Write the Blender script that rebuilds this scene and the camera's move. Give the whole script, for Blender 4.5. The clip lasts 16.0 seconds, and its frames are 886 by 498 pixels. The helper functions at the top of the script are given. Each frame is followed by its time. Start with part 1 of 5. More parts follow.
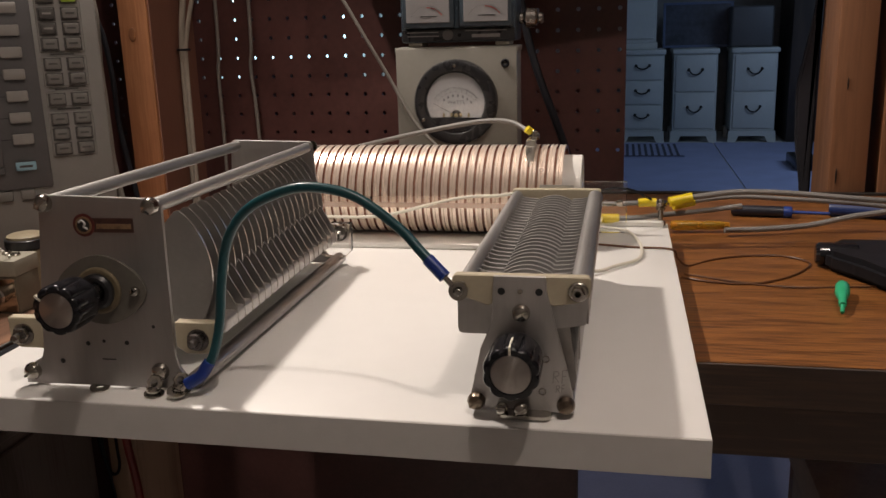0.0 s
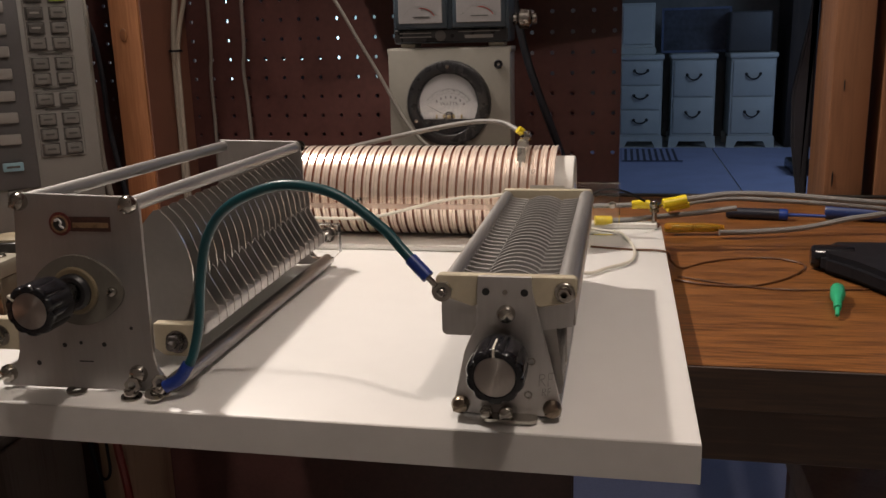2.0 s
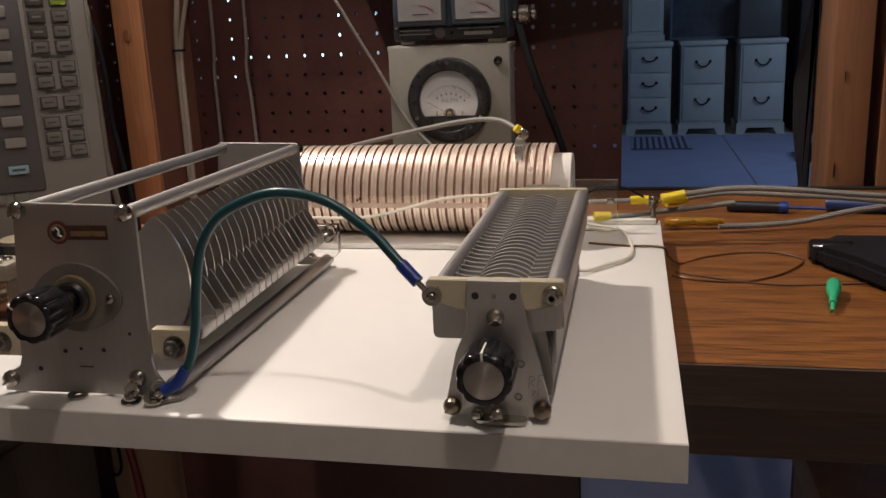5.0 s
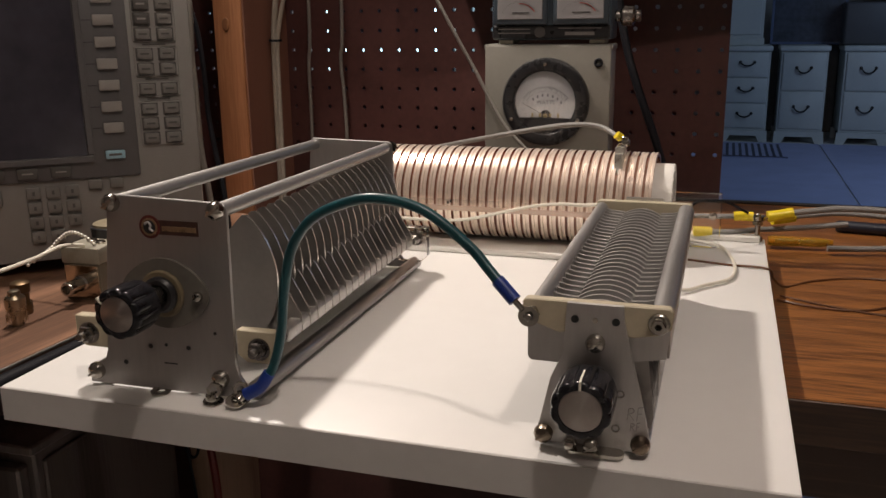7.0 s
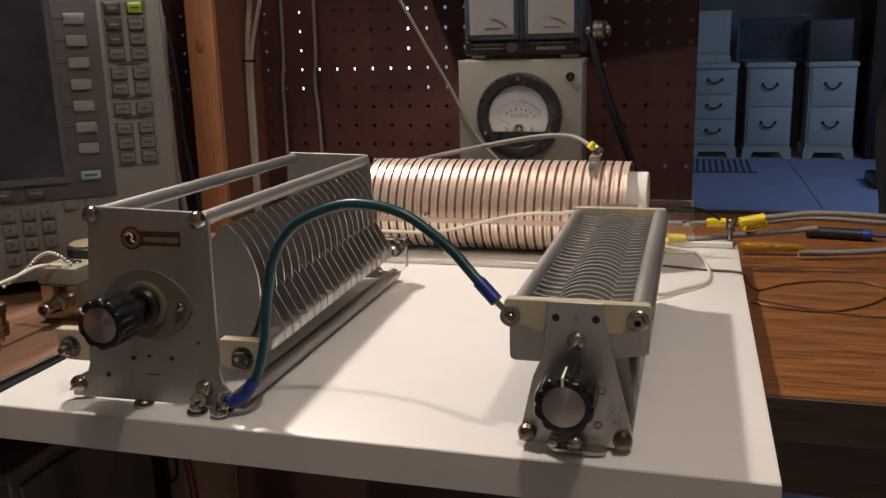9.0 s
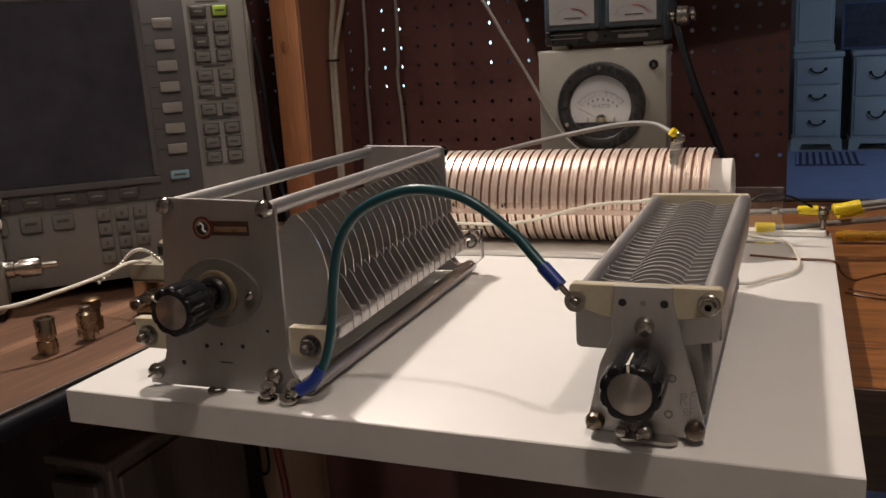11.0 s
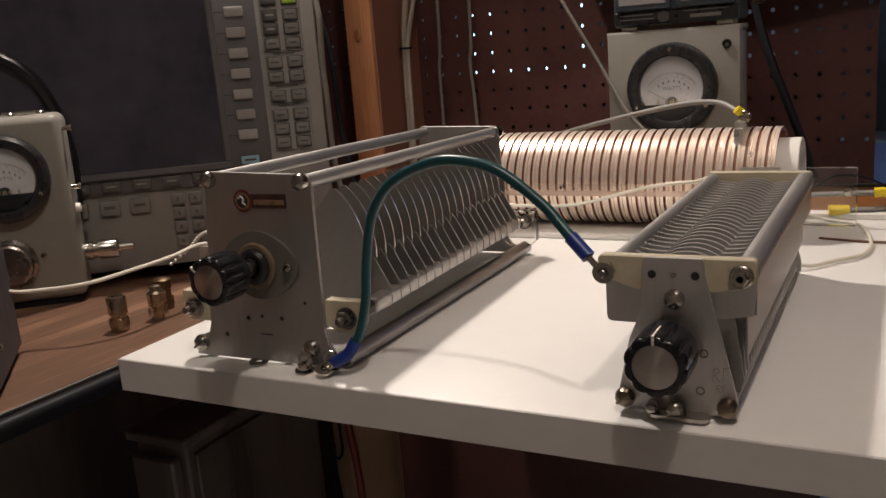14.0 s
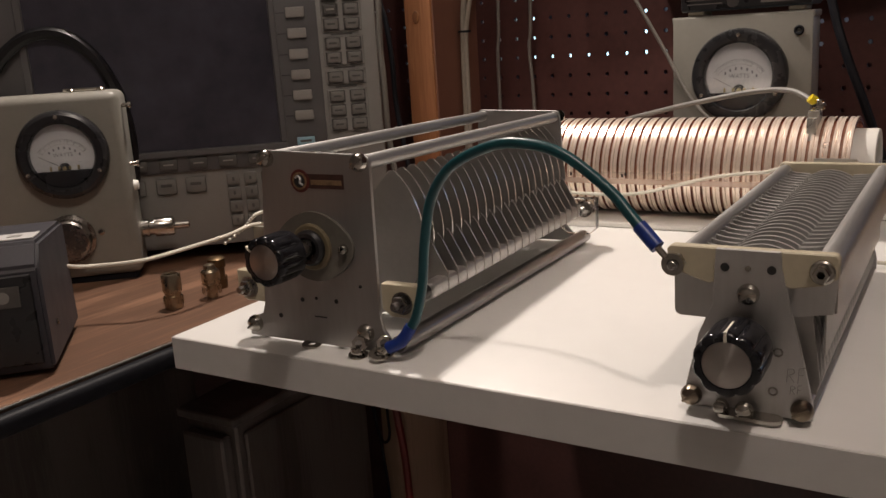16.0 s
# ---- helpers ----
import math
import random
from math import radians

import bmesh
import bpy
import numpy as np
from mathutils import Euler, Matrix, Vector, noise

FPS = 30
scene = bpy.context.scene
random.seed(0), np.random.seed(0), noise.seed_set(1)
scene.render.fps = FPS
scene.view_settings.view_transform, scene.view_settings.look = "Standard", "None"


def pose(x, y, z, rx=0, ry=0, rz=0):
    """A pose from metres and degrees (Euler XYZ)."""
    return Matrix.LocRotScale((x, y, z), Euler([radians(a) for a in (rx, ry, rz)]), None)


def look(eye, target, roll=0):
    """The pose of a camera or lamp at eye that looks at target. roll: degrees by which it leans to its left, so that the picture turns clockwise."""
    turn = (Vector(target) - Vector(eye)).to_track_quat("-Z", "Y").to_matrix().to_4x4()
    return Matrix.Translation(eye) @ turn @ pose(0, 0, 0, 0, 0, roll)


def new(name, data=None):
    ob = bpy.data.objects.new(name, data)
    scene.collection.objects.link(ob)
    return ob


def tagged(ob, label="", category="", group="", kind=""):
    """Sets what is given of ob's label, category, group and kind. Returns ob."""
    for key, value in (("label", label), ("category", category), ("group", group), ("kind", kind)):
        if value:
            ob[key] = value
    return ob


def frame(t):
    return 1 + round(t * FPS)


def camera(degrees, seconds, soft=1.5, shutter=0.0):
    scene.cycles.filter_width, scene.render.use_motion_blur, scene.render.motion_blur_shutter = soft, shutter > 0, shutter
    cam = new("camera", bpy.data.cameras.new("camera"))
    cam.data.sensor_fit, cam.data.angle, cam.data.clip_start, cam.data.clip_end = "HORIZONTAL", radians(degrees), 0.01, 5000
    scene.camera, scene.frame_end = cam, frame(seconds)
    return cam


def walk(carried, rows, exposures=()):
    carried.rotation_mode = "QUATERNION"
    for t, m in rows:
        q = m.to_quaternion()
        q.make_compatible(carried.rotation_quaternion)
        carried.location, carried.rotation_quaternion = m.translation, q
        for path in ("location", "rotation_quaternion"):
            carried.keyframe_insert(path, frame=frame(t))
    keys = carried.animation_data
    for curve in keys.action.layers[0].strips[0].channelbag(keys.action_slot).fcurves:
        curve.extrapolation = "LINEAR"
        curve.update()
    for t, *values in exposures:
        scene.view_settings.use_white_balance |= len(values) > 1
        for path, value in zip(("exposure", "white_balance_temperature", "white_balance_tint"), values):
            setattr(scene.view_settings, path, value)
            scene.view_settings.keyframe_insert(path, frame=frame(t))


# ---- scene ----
cam = camera(53.1, 16.0)
PATH = [
    (0, (0.159, -0.365, 0.977), (-0.232, 1.534, 0.486), -1.7),
    (0.5, (0.161, -0.366, 0.975), (-0.227, 1.53, 0.471), -2.0),
    (1, (0.162, -0.359, 0.97), (-0.213, 1.534, 0.445), -1.6),
    (1.5, (0.161, -0.354, 0.97), (-0.229, 1.545, 0.48), -1.5),
    (2, (0.164, -0.355, 0.972), (-0.225, 1.547, 0.492), -1.6),
    (2.5, (0.163, -0.356, 0.975), (-0.224, 1.547, 0.496), -1.3),
    (3, (0.164, -0.355, 0.973), (-0.223, 1.545, 0.484), -1.4),
    (5.3, (0.175, -0.357, 0.98), (-0.242, 1.532, 0.472), -2.6),
    (5.5, (0.175, -0.354, 0.977), (-0.251, 1.527, 0.448), -2.6),
    (6, (0.178, -0.351, 0.978), (-0.293, 1.521, 0.452), -3.2),
    (6.5, (0.174, -0.345, 0.971), (-0.336, 1.509, 0.422), -2.9),
    (7, (0.161, -0.337, 0.983), (-0.424, 1.507, 0.475), -0.7),
    (7.5, (0.151, -0.334, 0.978), (-0.479, 1.475, 0.402), -1.4),
    (8, (0.157, -0.34, 0.974), (-0.405, 1.499, 0.424), -1.5),
    (8.2, (0.158, -0.345, 0.978), (-0.373, 1.525, 0.508), -1.4),
    (10.3, (0.165, -0.345, 0.969), (-0.415, 1.515, 0.518), -2.9),
    (10.5, (0.166, -0.342, 0.968), (-0.446, 1.504, 0.502), -3.5),
    (11, (0.172, -0.337, 0.968), (-0.563, 1.468, 0.517), -3.5),
    (11.5, (0.177, -0.33, 0.967), (-0.701, 1.409, 0.513), -3.5),
    (12, (0.182, -0.319, 0.964), (-0.703, 1.413, 0.499), -3.7),
    (12.5, (0.184, -0.319, 0.962), (-0.72, 1.403, 0.496), -3.5),
    (13, (0.202, -0.318, 0.96), (-0.704, 1.408, 0.514), -4.1),
    (13.5, (0.2, -0.323, 0.956), (-0.712, 1.399, 0.508), -4.1),
    (14, (0.196, -0.325, 0.955), (-0.726, 1.392, 0.508), -4.5),
    (14.5, (0.191, -0.316, 0.951), (-0.739, 1.392, 0.484), -4.8),
    (15, (0.191, -0.318, 0.953), (-0.762, 1.378, 0.49), -4.3),
    (15.5, (0.195, -0.316, 0.952), (-0.746, 1.385, 0.483), -4.3),
    (16, (0.186, -0.317, 0.952), (-0.832, 1.34, 0.483), -3.7),
]
walk(cam, [(t, look(eye, target, roll)) for t, eye, target, roll in PATH])

# ---- light ----
world = bpy.data.worlds.new("world")
scene.world = world
world.use_nodes = True
world.node_tree.nodes["Background"].inputs["Color"].default_value = (0.55, 0.65, 0.9, 1)
world.node_tree.nodes["Background"].inputs["Strength"].default_value = 0.02


def lamp(name, kind, eye, target, power, color, size):
    data = bpy.data.lights.new(name, kind)
    data.energy, data.color = power, color
    if kind == "AREA":
        data.shape, data.size = "DISK", size
    else:
        data.shadow_soft_size = size
    ob = new(name, data)
    ob.matrix_world = look(eye, target)
    return ob


WARM = (1.0, 0.878, 0.78)
bench = lamp("bench_spot", "SPOT", (-0.430, 0.470, 1.72), (-0.01, 0.10, 0.80), 41, WARM, 0.030)
bench.data.spot_size, bench.data.spot_blend = radians(96), 0.35
lamp("ceiling_bulb", "POINT", (0.44, -0.44, 2.25), (0, 0.2, 0.8), 21.5, (1.0, 0.860, 0.755), 0.035)
lamp("far_window_light", "AREA", (2.6, 4.6, 1.9), (0.6, 5.5, 0.0), 18.5, (0.47, 0.67, 1.0), 1.4)


# ---- materials ----
def mat(name, color, rough=0.5, metal=0.0, vary=0.15, scale=40.0, bump=0.1, stretch=(1, 1, 1), fine=6.0, spec=0.5):
    m = bpy.data.materials.new(name)
    m.use_nodes = True
    nt = m.node_tree
    bsdf = nt.nodes["Principled BSDF"]
    n = nt.nodes.new
    tc = n("ShaderNodeTexCoord")
    mp = n("ShaderNodeMapping")
    mp.inputs["Scale"].default_value = stretch
    nt.links.new(tc.outputs["Object"], mp.inputs["Vector"])
    big, small = n("ShaderNodeTexNoise"), n("ShaderNodeTexNoise")
    big.inputs["Scale"].default_value, small.inputs["Scale"].default_value = scale, scale * fine
    big.inputs["Detail"].default_value, small.inputs["Detail"].default_value = 4, 3
    nt.links.new(mp.outputs[0], big.inputs["Vector"])
    nt.links.new(mp.outputs[0], small.inputs["Vector"])
    mix = n("ShaderNodeMix")
    mix.data_type = "FLOAT"
    mix.inputs[0].default_value = 0.4
    nt.links.new(big.outputs["Fac"], mix.inputs[2])
    nt.links.new(small.outputs["Fac"], mix.inputs[3])
    ramp = n("ShaderNodeValToRGB")
    lo = [max(0.0, c * (1 - vary)) for c in color]
    hi = [min(1.0, c * (1 + vary)) for c in color]
    ramp.color_ramp.elements[0].position, ramp.color_ramp.elements[1].position = 0.3, 0.7
    ramp.color_ramp.elements[0].color = (*lo, 1)
    ramp.color_ramp.elements[1].color = (*hi, 1)
    nt.links.new(mix.outputs[0], ramp.inputs["Fac"])
    nt.links.new(ramp.outputs["Color"], bsdf.inputs["Base Color"])
    bsdf.inputs["Metallic"].default_value = metal
    bsdf.inputs["Specular IOR Level"].default_value = spec
    mr = n("ShaderNodeMapRange")
    mr.inputs["To Min"].default_value = max(0.02, rough - 0.1 * min(1, rough * 2))
    mr.inputs["To Max"].default_value = min(1.0, rough + 0.1 * min(1, rough * 2))
    nt.links.new(big.outputs["Fac"], mr.inputs["Value"])
    nt.links.new(mr.outputs[0], bsdf.inputs["Roughness"])
    if bump:
        bp = n("ShaderNodeBump")
        bp.inputs["Strength"].default_value = bump
        bp.inputs["Distance"].default_value = 0.001
        nt.links.new(small.outputs["Fac"], bp.inputs["Height"])
        nt.links.new(bp.outputs[0], bsdf.inputs["Normal"])
    return m


def wood(name, dark, light, rough=0.5, rings=26.0, axis="X", stretch=0.12, bump=0.15, seed=0.0, amp=0.22, grain=420.0, streak=130.0, span=(0.30, 0.66), along=0.05):
    """Sawn wood: rings cut along an axis, with pores and long stains."""
    m = bpy.data.materials.new(name)
    m.use_nodes = True
    nt = m.node_tree
    n, link = nt.nodes.new, nt.links.new
    bsdf = nt.nodes["Principled BSDF"]
    tc, mp = n("ShaderNodeTexCoord"), n("ShaderNodeMapping")
    mp.inputs["Scale"].default_value = [stretch if a == axis else 1.0 for a in "XYZ"]
    mp.inputs["Location"].default_value = (seed, seed * 0.7, seed * 0.3)
    link(tc.outputs["Object"], mp.inputs["Vector"])
    warp = n("ShaderNodeTexNoise")
    warp.inputs["Scale"].default_value = 5.0
    warp.inputs["Detail"].default_value = 3
    link(mp.outputs[0], warp.inputs["Vector"])
    wv = n("ShaderNodeMath")
    wv.operation = "MULTIPLY"
    wv.inputs[1].default_value = rings
    link(warp.outputs["Fac"], wv.inputs[0])
    sn = n("ShaderNodeMath")
    sn.operation = "SINE"
    link(wv.outputs[0], sn.inputs[0])
    pore, mp2 = n("ShaderNodeTexNoise"), n("ShaderNodeMapping")
    mp2.inputs["Scale"].default_value = [along if a == axis else 1.0 for a in "XYZ"]
    link(tc.outputs["Object"], mp2.inputs["Vector"])
    link(mp2.outputs[0], pore.inputs["Vector"])
    pore.inputs["Scale"].default_value = grain
    pore.inputs["Detail"].default_value = 3
    mx = n("ShaderNodeMath")
    mx.operation = "MULTIPLY_ADD"
    mx.inputs[1].default_value = amp
    link(sn.outputs[0], mx.inputs[0])
    band = n("ShaderNodeTexNoise")
    band.inputs["Scale"].default_value = streak
    band.inputs["Detail"].default_value = 2
    link(mp2.outputs[0], band.inputs["Vector"])
    both = n("ShaderNodeMix")
    both.data_type = "FLOAT"
    both.inputs[0].default_value = 0.45
    link(pore.outputs["Fac"], both.inputs[2])
    link(band.outputs["Fac"], both.inputs[3])
    link(both.outputs[0], mx.inputs[2])
    ramp = n("ShaderNodeValToRGB")
    e = ramp.color_ramp.elements
    e[0].position, e[1].position = span
    e[0].color, e[1].color = (*dark, 1), (*light, 1)
    link(mx.outputs[0], ramp.inputs["Fac"])
    link(ramp.outputs["Color"], bsdf.inputs["Base Color"])
    bsdf.inputs["Roughness"].default_value = rough
    bp = n("ShaderNodeBump")
    bp.inputs["Strength"].default_value = bump
    bp.inputs["Distance"].default_value = 0.0006
    link(mx.outputs[0], bp.inputs["Height"])
    link(bp.outputs[0], bsdf.inputs["Normal"])
    return m


WHITE_LAM = mat("white_laminate", (0.80, 0.79, 0.77), 0.38, vary=0.02, scale=12, bump=0.02)
ALU = mat("brushed_aluminium", (0.42, 0.405, 0.395), 0.42, 0.9, 0.08, 60, 0.06, (1, 1, 0.15))
ALU_PLATE = mat("aluminium_vane", (0.44, 0.42, 0.40), 0.38, 0.9, 0.08, 50, 0.03)
# Edge colours brighter than the vane sheets, painting in the glint along the rims.
ALU_EDGE = mat("glint_aluminium_edge", (0.78, 0.755, 0.72), 0.26, 0.85, 0.15, 160, 0.02)
ALU_PALE = mat("pale_aluminium", (0.59, 0.575, 0.565), 0.40, 0.88, 0.10, 60, 0.06, (1, 1, 0.15))
VANE_PALE = mat("pale_aluminium_vane", (0.58, 0.565, 0.555), 0.34, 0.85, 0.06, 50, 0.02)
EDGE_PALE = mat("pale_glint_edge", (0.62, 0.605, 0.59), 0.30, 0.55, 0.2, 160, 0.02)
CHROME = mat("nickel", (0.52, 0.495, 0.45), 0.17, 1.0, 0.15, 90, 0.02)
STEEL = mat("zinc_steel", (0.36, 0.34, 0.32), 0.27, 1.0, 0.15, 120, 0.05)
DARK_STEEL = mat("darkened_steel", (0.25, 0.235, 0.23), 0.26, 1.0, 0.2, 120, 0.05)
BROWNED_STEEL = mat("browned_steel", (0.24, 0.195, 0.15), 0.3, 1.0, 0.2, 120, 0.05)
BLACK = mat("black_plastic", (0.018, 0.018, 0.020), 0.28, vary=0.2, scale=60, bump=0.03)
RUBBER = mat("black_rubber", (0.012, 0.012, 0.015), 0.50, vary=0.2, scale=60, bump=0.05, spec=0.14)
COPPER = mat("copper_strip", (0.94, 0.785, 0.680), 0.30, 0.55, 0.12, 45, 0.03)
# Ribbon sides and underside: darker copper that paints in shade between turns.
COPPER_DARK = mat("gap_shade_copper", (0.52, 0.25, 0.155), 0.26, 0.9, 0.25, 70, 0.03)
PVC = mat("white_pvc", (0.78, 0.76, 0.72), 0.4, vary=0.03, scale=30, bump=0.02)
CERAMIC = mat("cream_ceramic", (0.50, 0.44, 0.32), 0.45, vary=0.08, scale=70, bump=0.04)
CREAM = mat("cream_plastic", (0.70, 0.66, 0.55), 0.5, vary=0.06, scale=50, bump=0.03)
GREY_PAINT = mat("grey_enamel", (0.235, 0.225, 0.198), 0.42, vary=0.06, scale=35, bump=0.05)
PEG = mat("hardboard", (0.077, 0.0305, 0.0272), 0.42, vary=0.25, scale=14, bump=0.08, fine=12)
OAK = wood("stained_oak", (0.078, 0.028, 0.008), (0.290, 0.114, 0.030), 0.36, 150, "X", 0.13, 0.30, 0.6, 0.032, 1300.0, 620.0, (0.38, 0.59), 0.035)
WALNUT = wood("walnut_laminate", (0.122, 0.065, 0.041), (0.280, 0.152, 0.095), 0.40, 34, "Y", 0.10, 0.05, 0.0, 0.20)
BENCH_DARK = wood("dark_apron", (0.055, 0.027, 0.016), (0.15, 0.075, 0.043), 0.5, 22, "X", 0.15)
PANEL_BEIGE = mat("instrument_beige", (0.248, 0.238, 0.226), 0.55, vary=0.05, scale=60, bump=0.05)
PANEL_GREY = mat("instrument_grey", (0.098, 0.094, 0.097), 0.55, vary=0.06, scale=60, bump=0.05)
CONCRETE = mat("concrete_floor", (0.64, 0.61, 0.58), 0.7, vary=0.15, scale=4, bump=0.1)
WALL = mat("plain_wall", (0.68, 0.65, 0.63), 0.8, vary=0.08, scale=3, bump=0.05)
CABINET_WHITE = mat("white_cabinet_paint", (0.52, 0.53, 0.50), 0.45, vary=0.05, scale=8, bump=0.02)


# ---- building helpers ----
def box(bm, x0, x1, y0, y1, z0, z1, bevel=0.0, seg=1, m=None):
    made = bmesh.ops.create_cube(bm, size=1.0)["verts"]
    for v in made:
        v.co = Vector((x0 + (v.co.x + 0.5) * (x1 - x0), y0 + (v.co.y + 0.5) * (y1 - y0), z0 + (v.co.z + 0.5) * (z1 - z0)))
    if bevel:
        edges = list({e for v in made for e in v.link_edges})
        made = [v for v in bmesh.ops.bevel(bm, geom=edges, offset=bevel, segments=seg, profile=0.5, affect="EDGES")["verts"]]
    if m is not None:
        bmesh.ops.transform(bm, matrix=m, verts=list({v for v in made if v.is_valid}))
    return bm


def lathe(bm, profile, steps=24, m=None):
    """A turned form round z: profile of (radius, height), bottom to top."""
    rings = []
    for r, z in profile:
        if r < 1e-6:
            rings.append([bm.verts.new((0, 0, z))])
        else:
            rings.append([bm.verts.new((r * math.cos(2 * math.pi * k / steps), r * math.sin(2 * math.pi * k / steps), z)) for k in range(steps)])
    for a, b in zip(rings, rings[1:]):
        for k in range(steps):
            j = (k + 1) % steps
            if len(a) == 1 and len(b) > 1:
                bm.faces.new((a[0], b[j], b[k]))
            elif len(b) == 1 and len(a) > 1:
                bm.faces.new((a[k], a[j], b[0]))
            elif len(a) > 1:
                bm.faces.new((a[k], a[j], b[j], b[k]))
    verts = [v for r in rings for v in r]
    if m is not None:
        bmesh.ops.transform(bm, matrix=m, verts=verts)
    return bm


def rod(bm, a, b, r, steps=14, ends=True):
    a, b = Vector(a), Vector(b)
    m = Matrix.Translation(a) @ (b - a).to_track_quat("Z", "Y").to_matrix().to_4x4()
    h = (b - a).length
    c = min(r * 0.2, h * 0.2)
    lathe(bm, [(0, 0), (r - c, 0), (r, c), (r, h - c), (r - c, h), (0, h)], steps, m)
    return bm


def smooth_path(points, n=8):
    """Catmull-Rom through points."""
    p = [Vector(q) for q in points]
    p = [2 * p[0] - p[1]] + p + [2 * p[-1] - p[-2]]
    out = []
    for i in range(1, len(p) - 2):
        for k in range(n):
            t = k / n
            a, b, c, d = p[i - 1 : i + 3]
            out.append(0.5 * (2 * b + (c - a) * t + (2 * a - 5 * b + 4 * c - d) * t * t + (3 * b - a - 3 * c + d) * t**3))
    out.append(p[-2])
    return out


def tube(bm, points, r, steps=10, n=8):
    path = smooth_path(points, n) if n else [Vector(q) for q in points]
    rings, up = [], Vector((0.13, 0.21, 0.97))
    for i, q in enumerate(path):
        d = (path[min(i + 1, len(path) - 1)] - path[max(i - 1, 0)]).normalized()
        side = d.cross(up).normalized()
        top = side.cross(d).normalized()
        up = top
        rings.append([bm.verts.new(q + r * (math.cos(2 * math.pi * k / steps) * side + math.sin(2 * math.pi * k / steps) * top)) for k in range(steps)])
    for a, b in zip(rings, rings[1:]):
        for k in range(steps):
            j = (k + 1) % steps
            bm.faces.new((a[k], a[j], b[j], b[k]))
    bm.faces.new(rings[0][::-1])
    bm.faces.new(rings[-1])
    return bm


def prism(bm, outline, depth, m=None):
    """A flat plate from an outline in x, z; it runs from y = 0 to y = depth."""
    f = [bm.verts.new((x, 0, z)) for x, z in outline]
    b = [bm.verts.new((x, depth, z)) for x, z in outline]
    bm.faces.new(f)
    bm.faces.new(b[::-1])
    for k in range(len(f)):
        j = (k + 1) % len(f)
        bm.faces.new((f[k], b[k], b[j], f[j]))
    if m is not None:
        bmesh.ops.transform(bm, matrix=m, verts=f + b)
    return bm


def mesh_of(name, bm, material, smooth=True):
    bmesh.ops.recalc_face_normals(bm, faces=bm.faces)
    me = bpy.data.meshes.new(name)
    if smooth:
        for f in bm.faces:
            f.smooth = True
        for e in bm.edges:
            if len(e.link_faces) == 2 and e.calc_face_angle(0) > radians(34):
                e.smooth = False
    bm.to_mesh(me)
    bm.free()
    me.materials.append(material)
    return me


def part(name, bm, material, parent=None, label=""):
    ob = new(name, mesh_of(name, bm, material))
    ob.parent = parent
    return tagged(ob, label)


def thing(name, label, category, at=None, group="", kind=""):
    ob = new(name)
    ob.empty_display_size = 0.02
    if at is not None:
        ob.matrix_world = at
    return tagged(ob, label, category, group, kind)


def solid(name, bm, material, label, category, group="", kind="", at=None):
    ob = part(name, bm, material)
    if at is not None:
        ob.matrix_world = at
    return tagged(ob, label, category, group, kind)


def B():
    return bmesh.new()

# more materials
BRONZE = mat("dark_bronze", (0.03, 0.026, 0.024), 0.4, 0.5, 0.1, 60, 0.0)
GREEN_INS = mat("green_insulation", (0.006, 0.058, 0.070), 0.35, vary=0.12, scale=50, bump=0.03)
BLUE_INS = mat("blue_heatshrink", (0.010, 0.035, 0.22), 0.4, vary=0.15, scale=70, bump=0.05)
YELLOW = mat("yellow_vinyl", (0.78, 0.60, 0.02), 0.35, vary=0.08, scale=90, bump=0.03)
GREY_DULL = mat("dull_grey_cable", (0.19, 0.175, 0.155), 0.5, vary=0.12, scale=40, bump=0.04)
GREY_INS = mat("grey_cable", (0.215, 0.205, 0.195), 0.45, vary=0.08, scale=60, bump=0.04)
WHITE_INS = mat("white_wire", (0.70, 0.66, 0.57), 0.4, vary=0.05, scale=60, bump=0.02)
RED_INS = mat("red_wire", (0.20, 0.018, 0.014), 0.4, vary=0.1, scale=60, bump=0.02)
BLUE_PLASTIC = mat("blue_plastic", (0.012, 0.045, 0.26), 0.35, vary=0.1, scale=60, bump=0.02)
GREEN_PLASTIC = mat("green_plastic", (0.03, 0.42, 0.20), 0.4, vary=0.08, scale=80, bump=0.03)
GOLD = mat("tarnished_nickel", (0.42, 0.36, 0.27), 0.28, 1.0, 0.12, 90, 0.03)
# Darker copy of DIAL; the twin meter's missing shade is in this colour.
DIAL_DIM = mat("dim_dial_face", (0.27, 0.265, 0.27), 0.3, vary=0.05, scale=60, bump=0.0)
DIAL = mat("dial_face", (0.54, 0.53, 0.52), 0.5, vary=0.03, scale=60, bump=0.0)
PENCIL = mat("pencil_grey", (0.31, 0.30, 0.29), 0.5, 0.3, 0.3, 300, 0.0)
INK = mat("black_ink", (0.02, 0.02, 0.02), 0.6, vary=0.1, scale=50, bump=0.0)
RED_INK = mat("red_ink", (0.45, 0.03, 0.02), 0.5, vary=0.1, scale=50, bump=0.0)
KEY_GREY = mat("light_grey_key", (0.28, 0.265, 0.25), 0.5, vary=0.04, scale=80, bump=0.03)
KEY_BEIGE = mat("beige_key", (0.185, 0.177, 0.166), 0.5, vary=0.05, scale=80, bump=0.03)
KEY_DARK = mat("dark_grey_key", (0.085, 0.08, 0.076), 0.5, vary=0.06, scale=80, bump=0.03)
KEY_BLUE = mat("blue_key", (0.28, 0.46, 0.55), 0.45, vary=0.04, scale=80, bump=0.02)
KEY_GREEN = mat("green_key", (0.35, 0.52, 0.06), 0.45, vary=0.06, scale=80, bump=0.02)
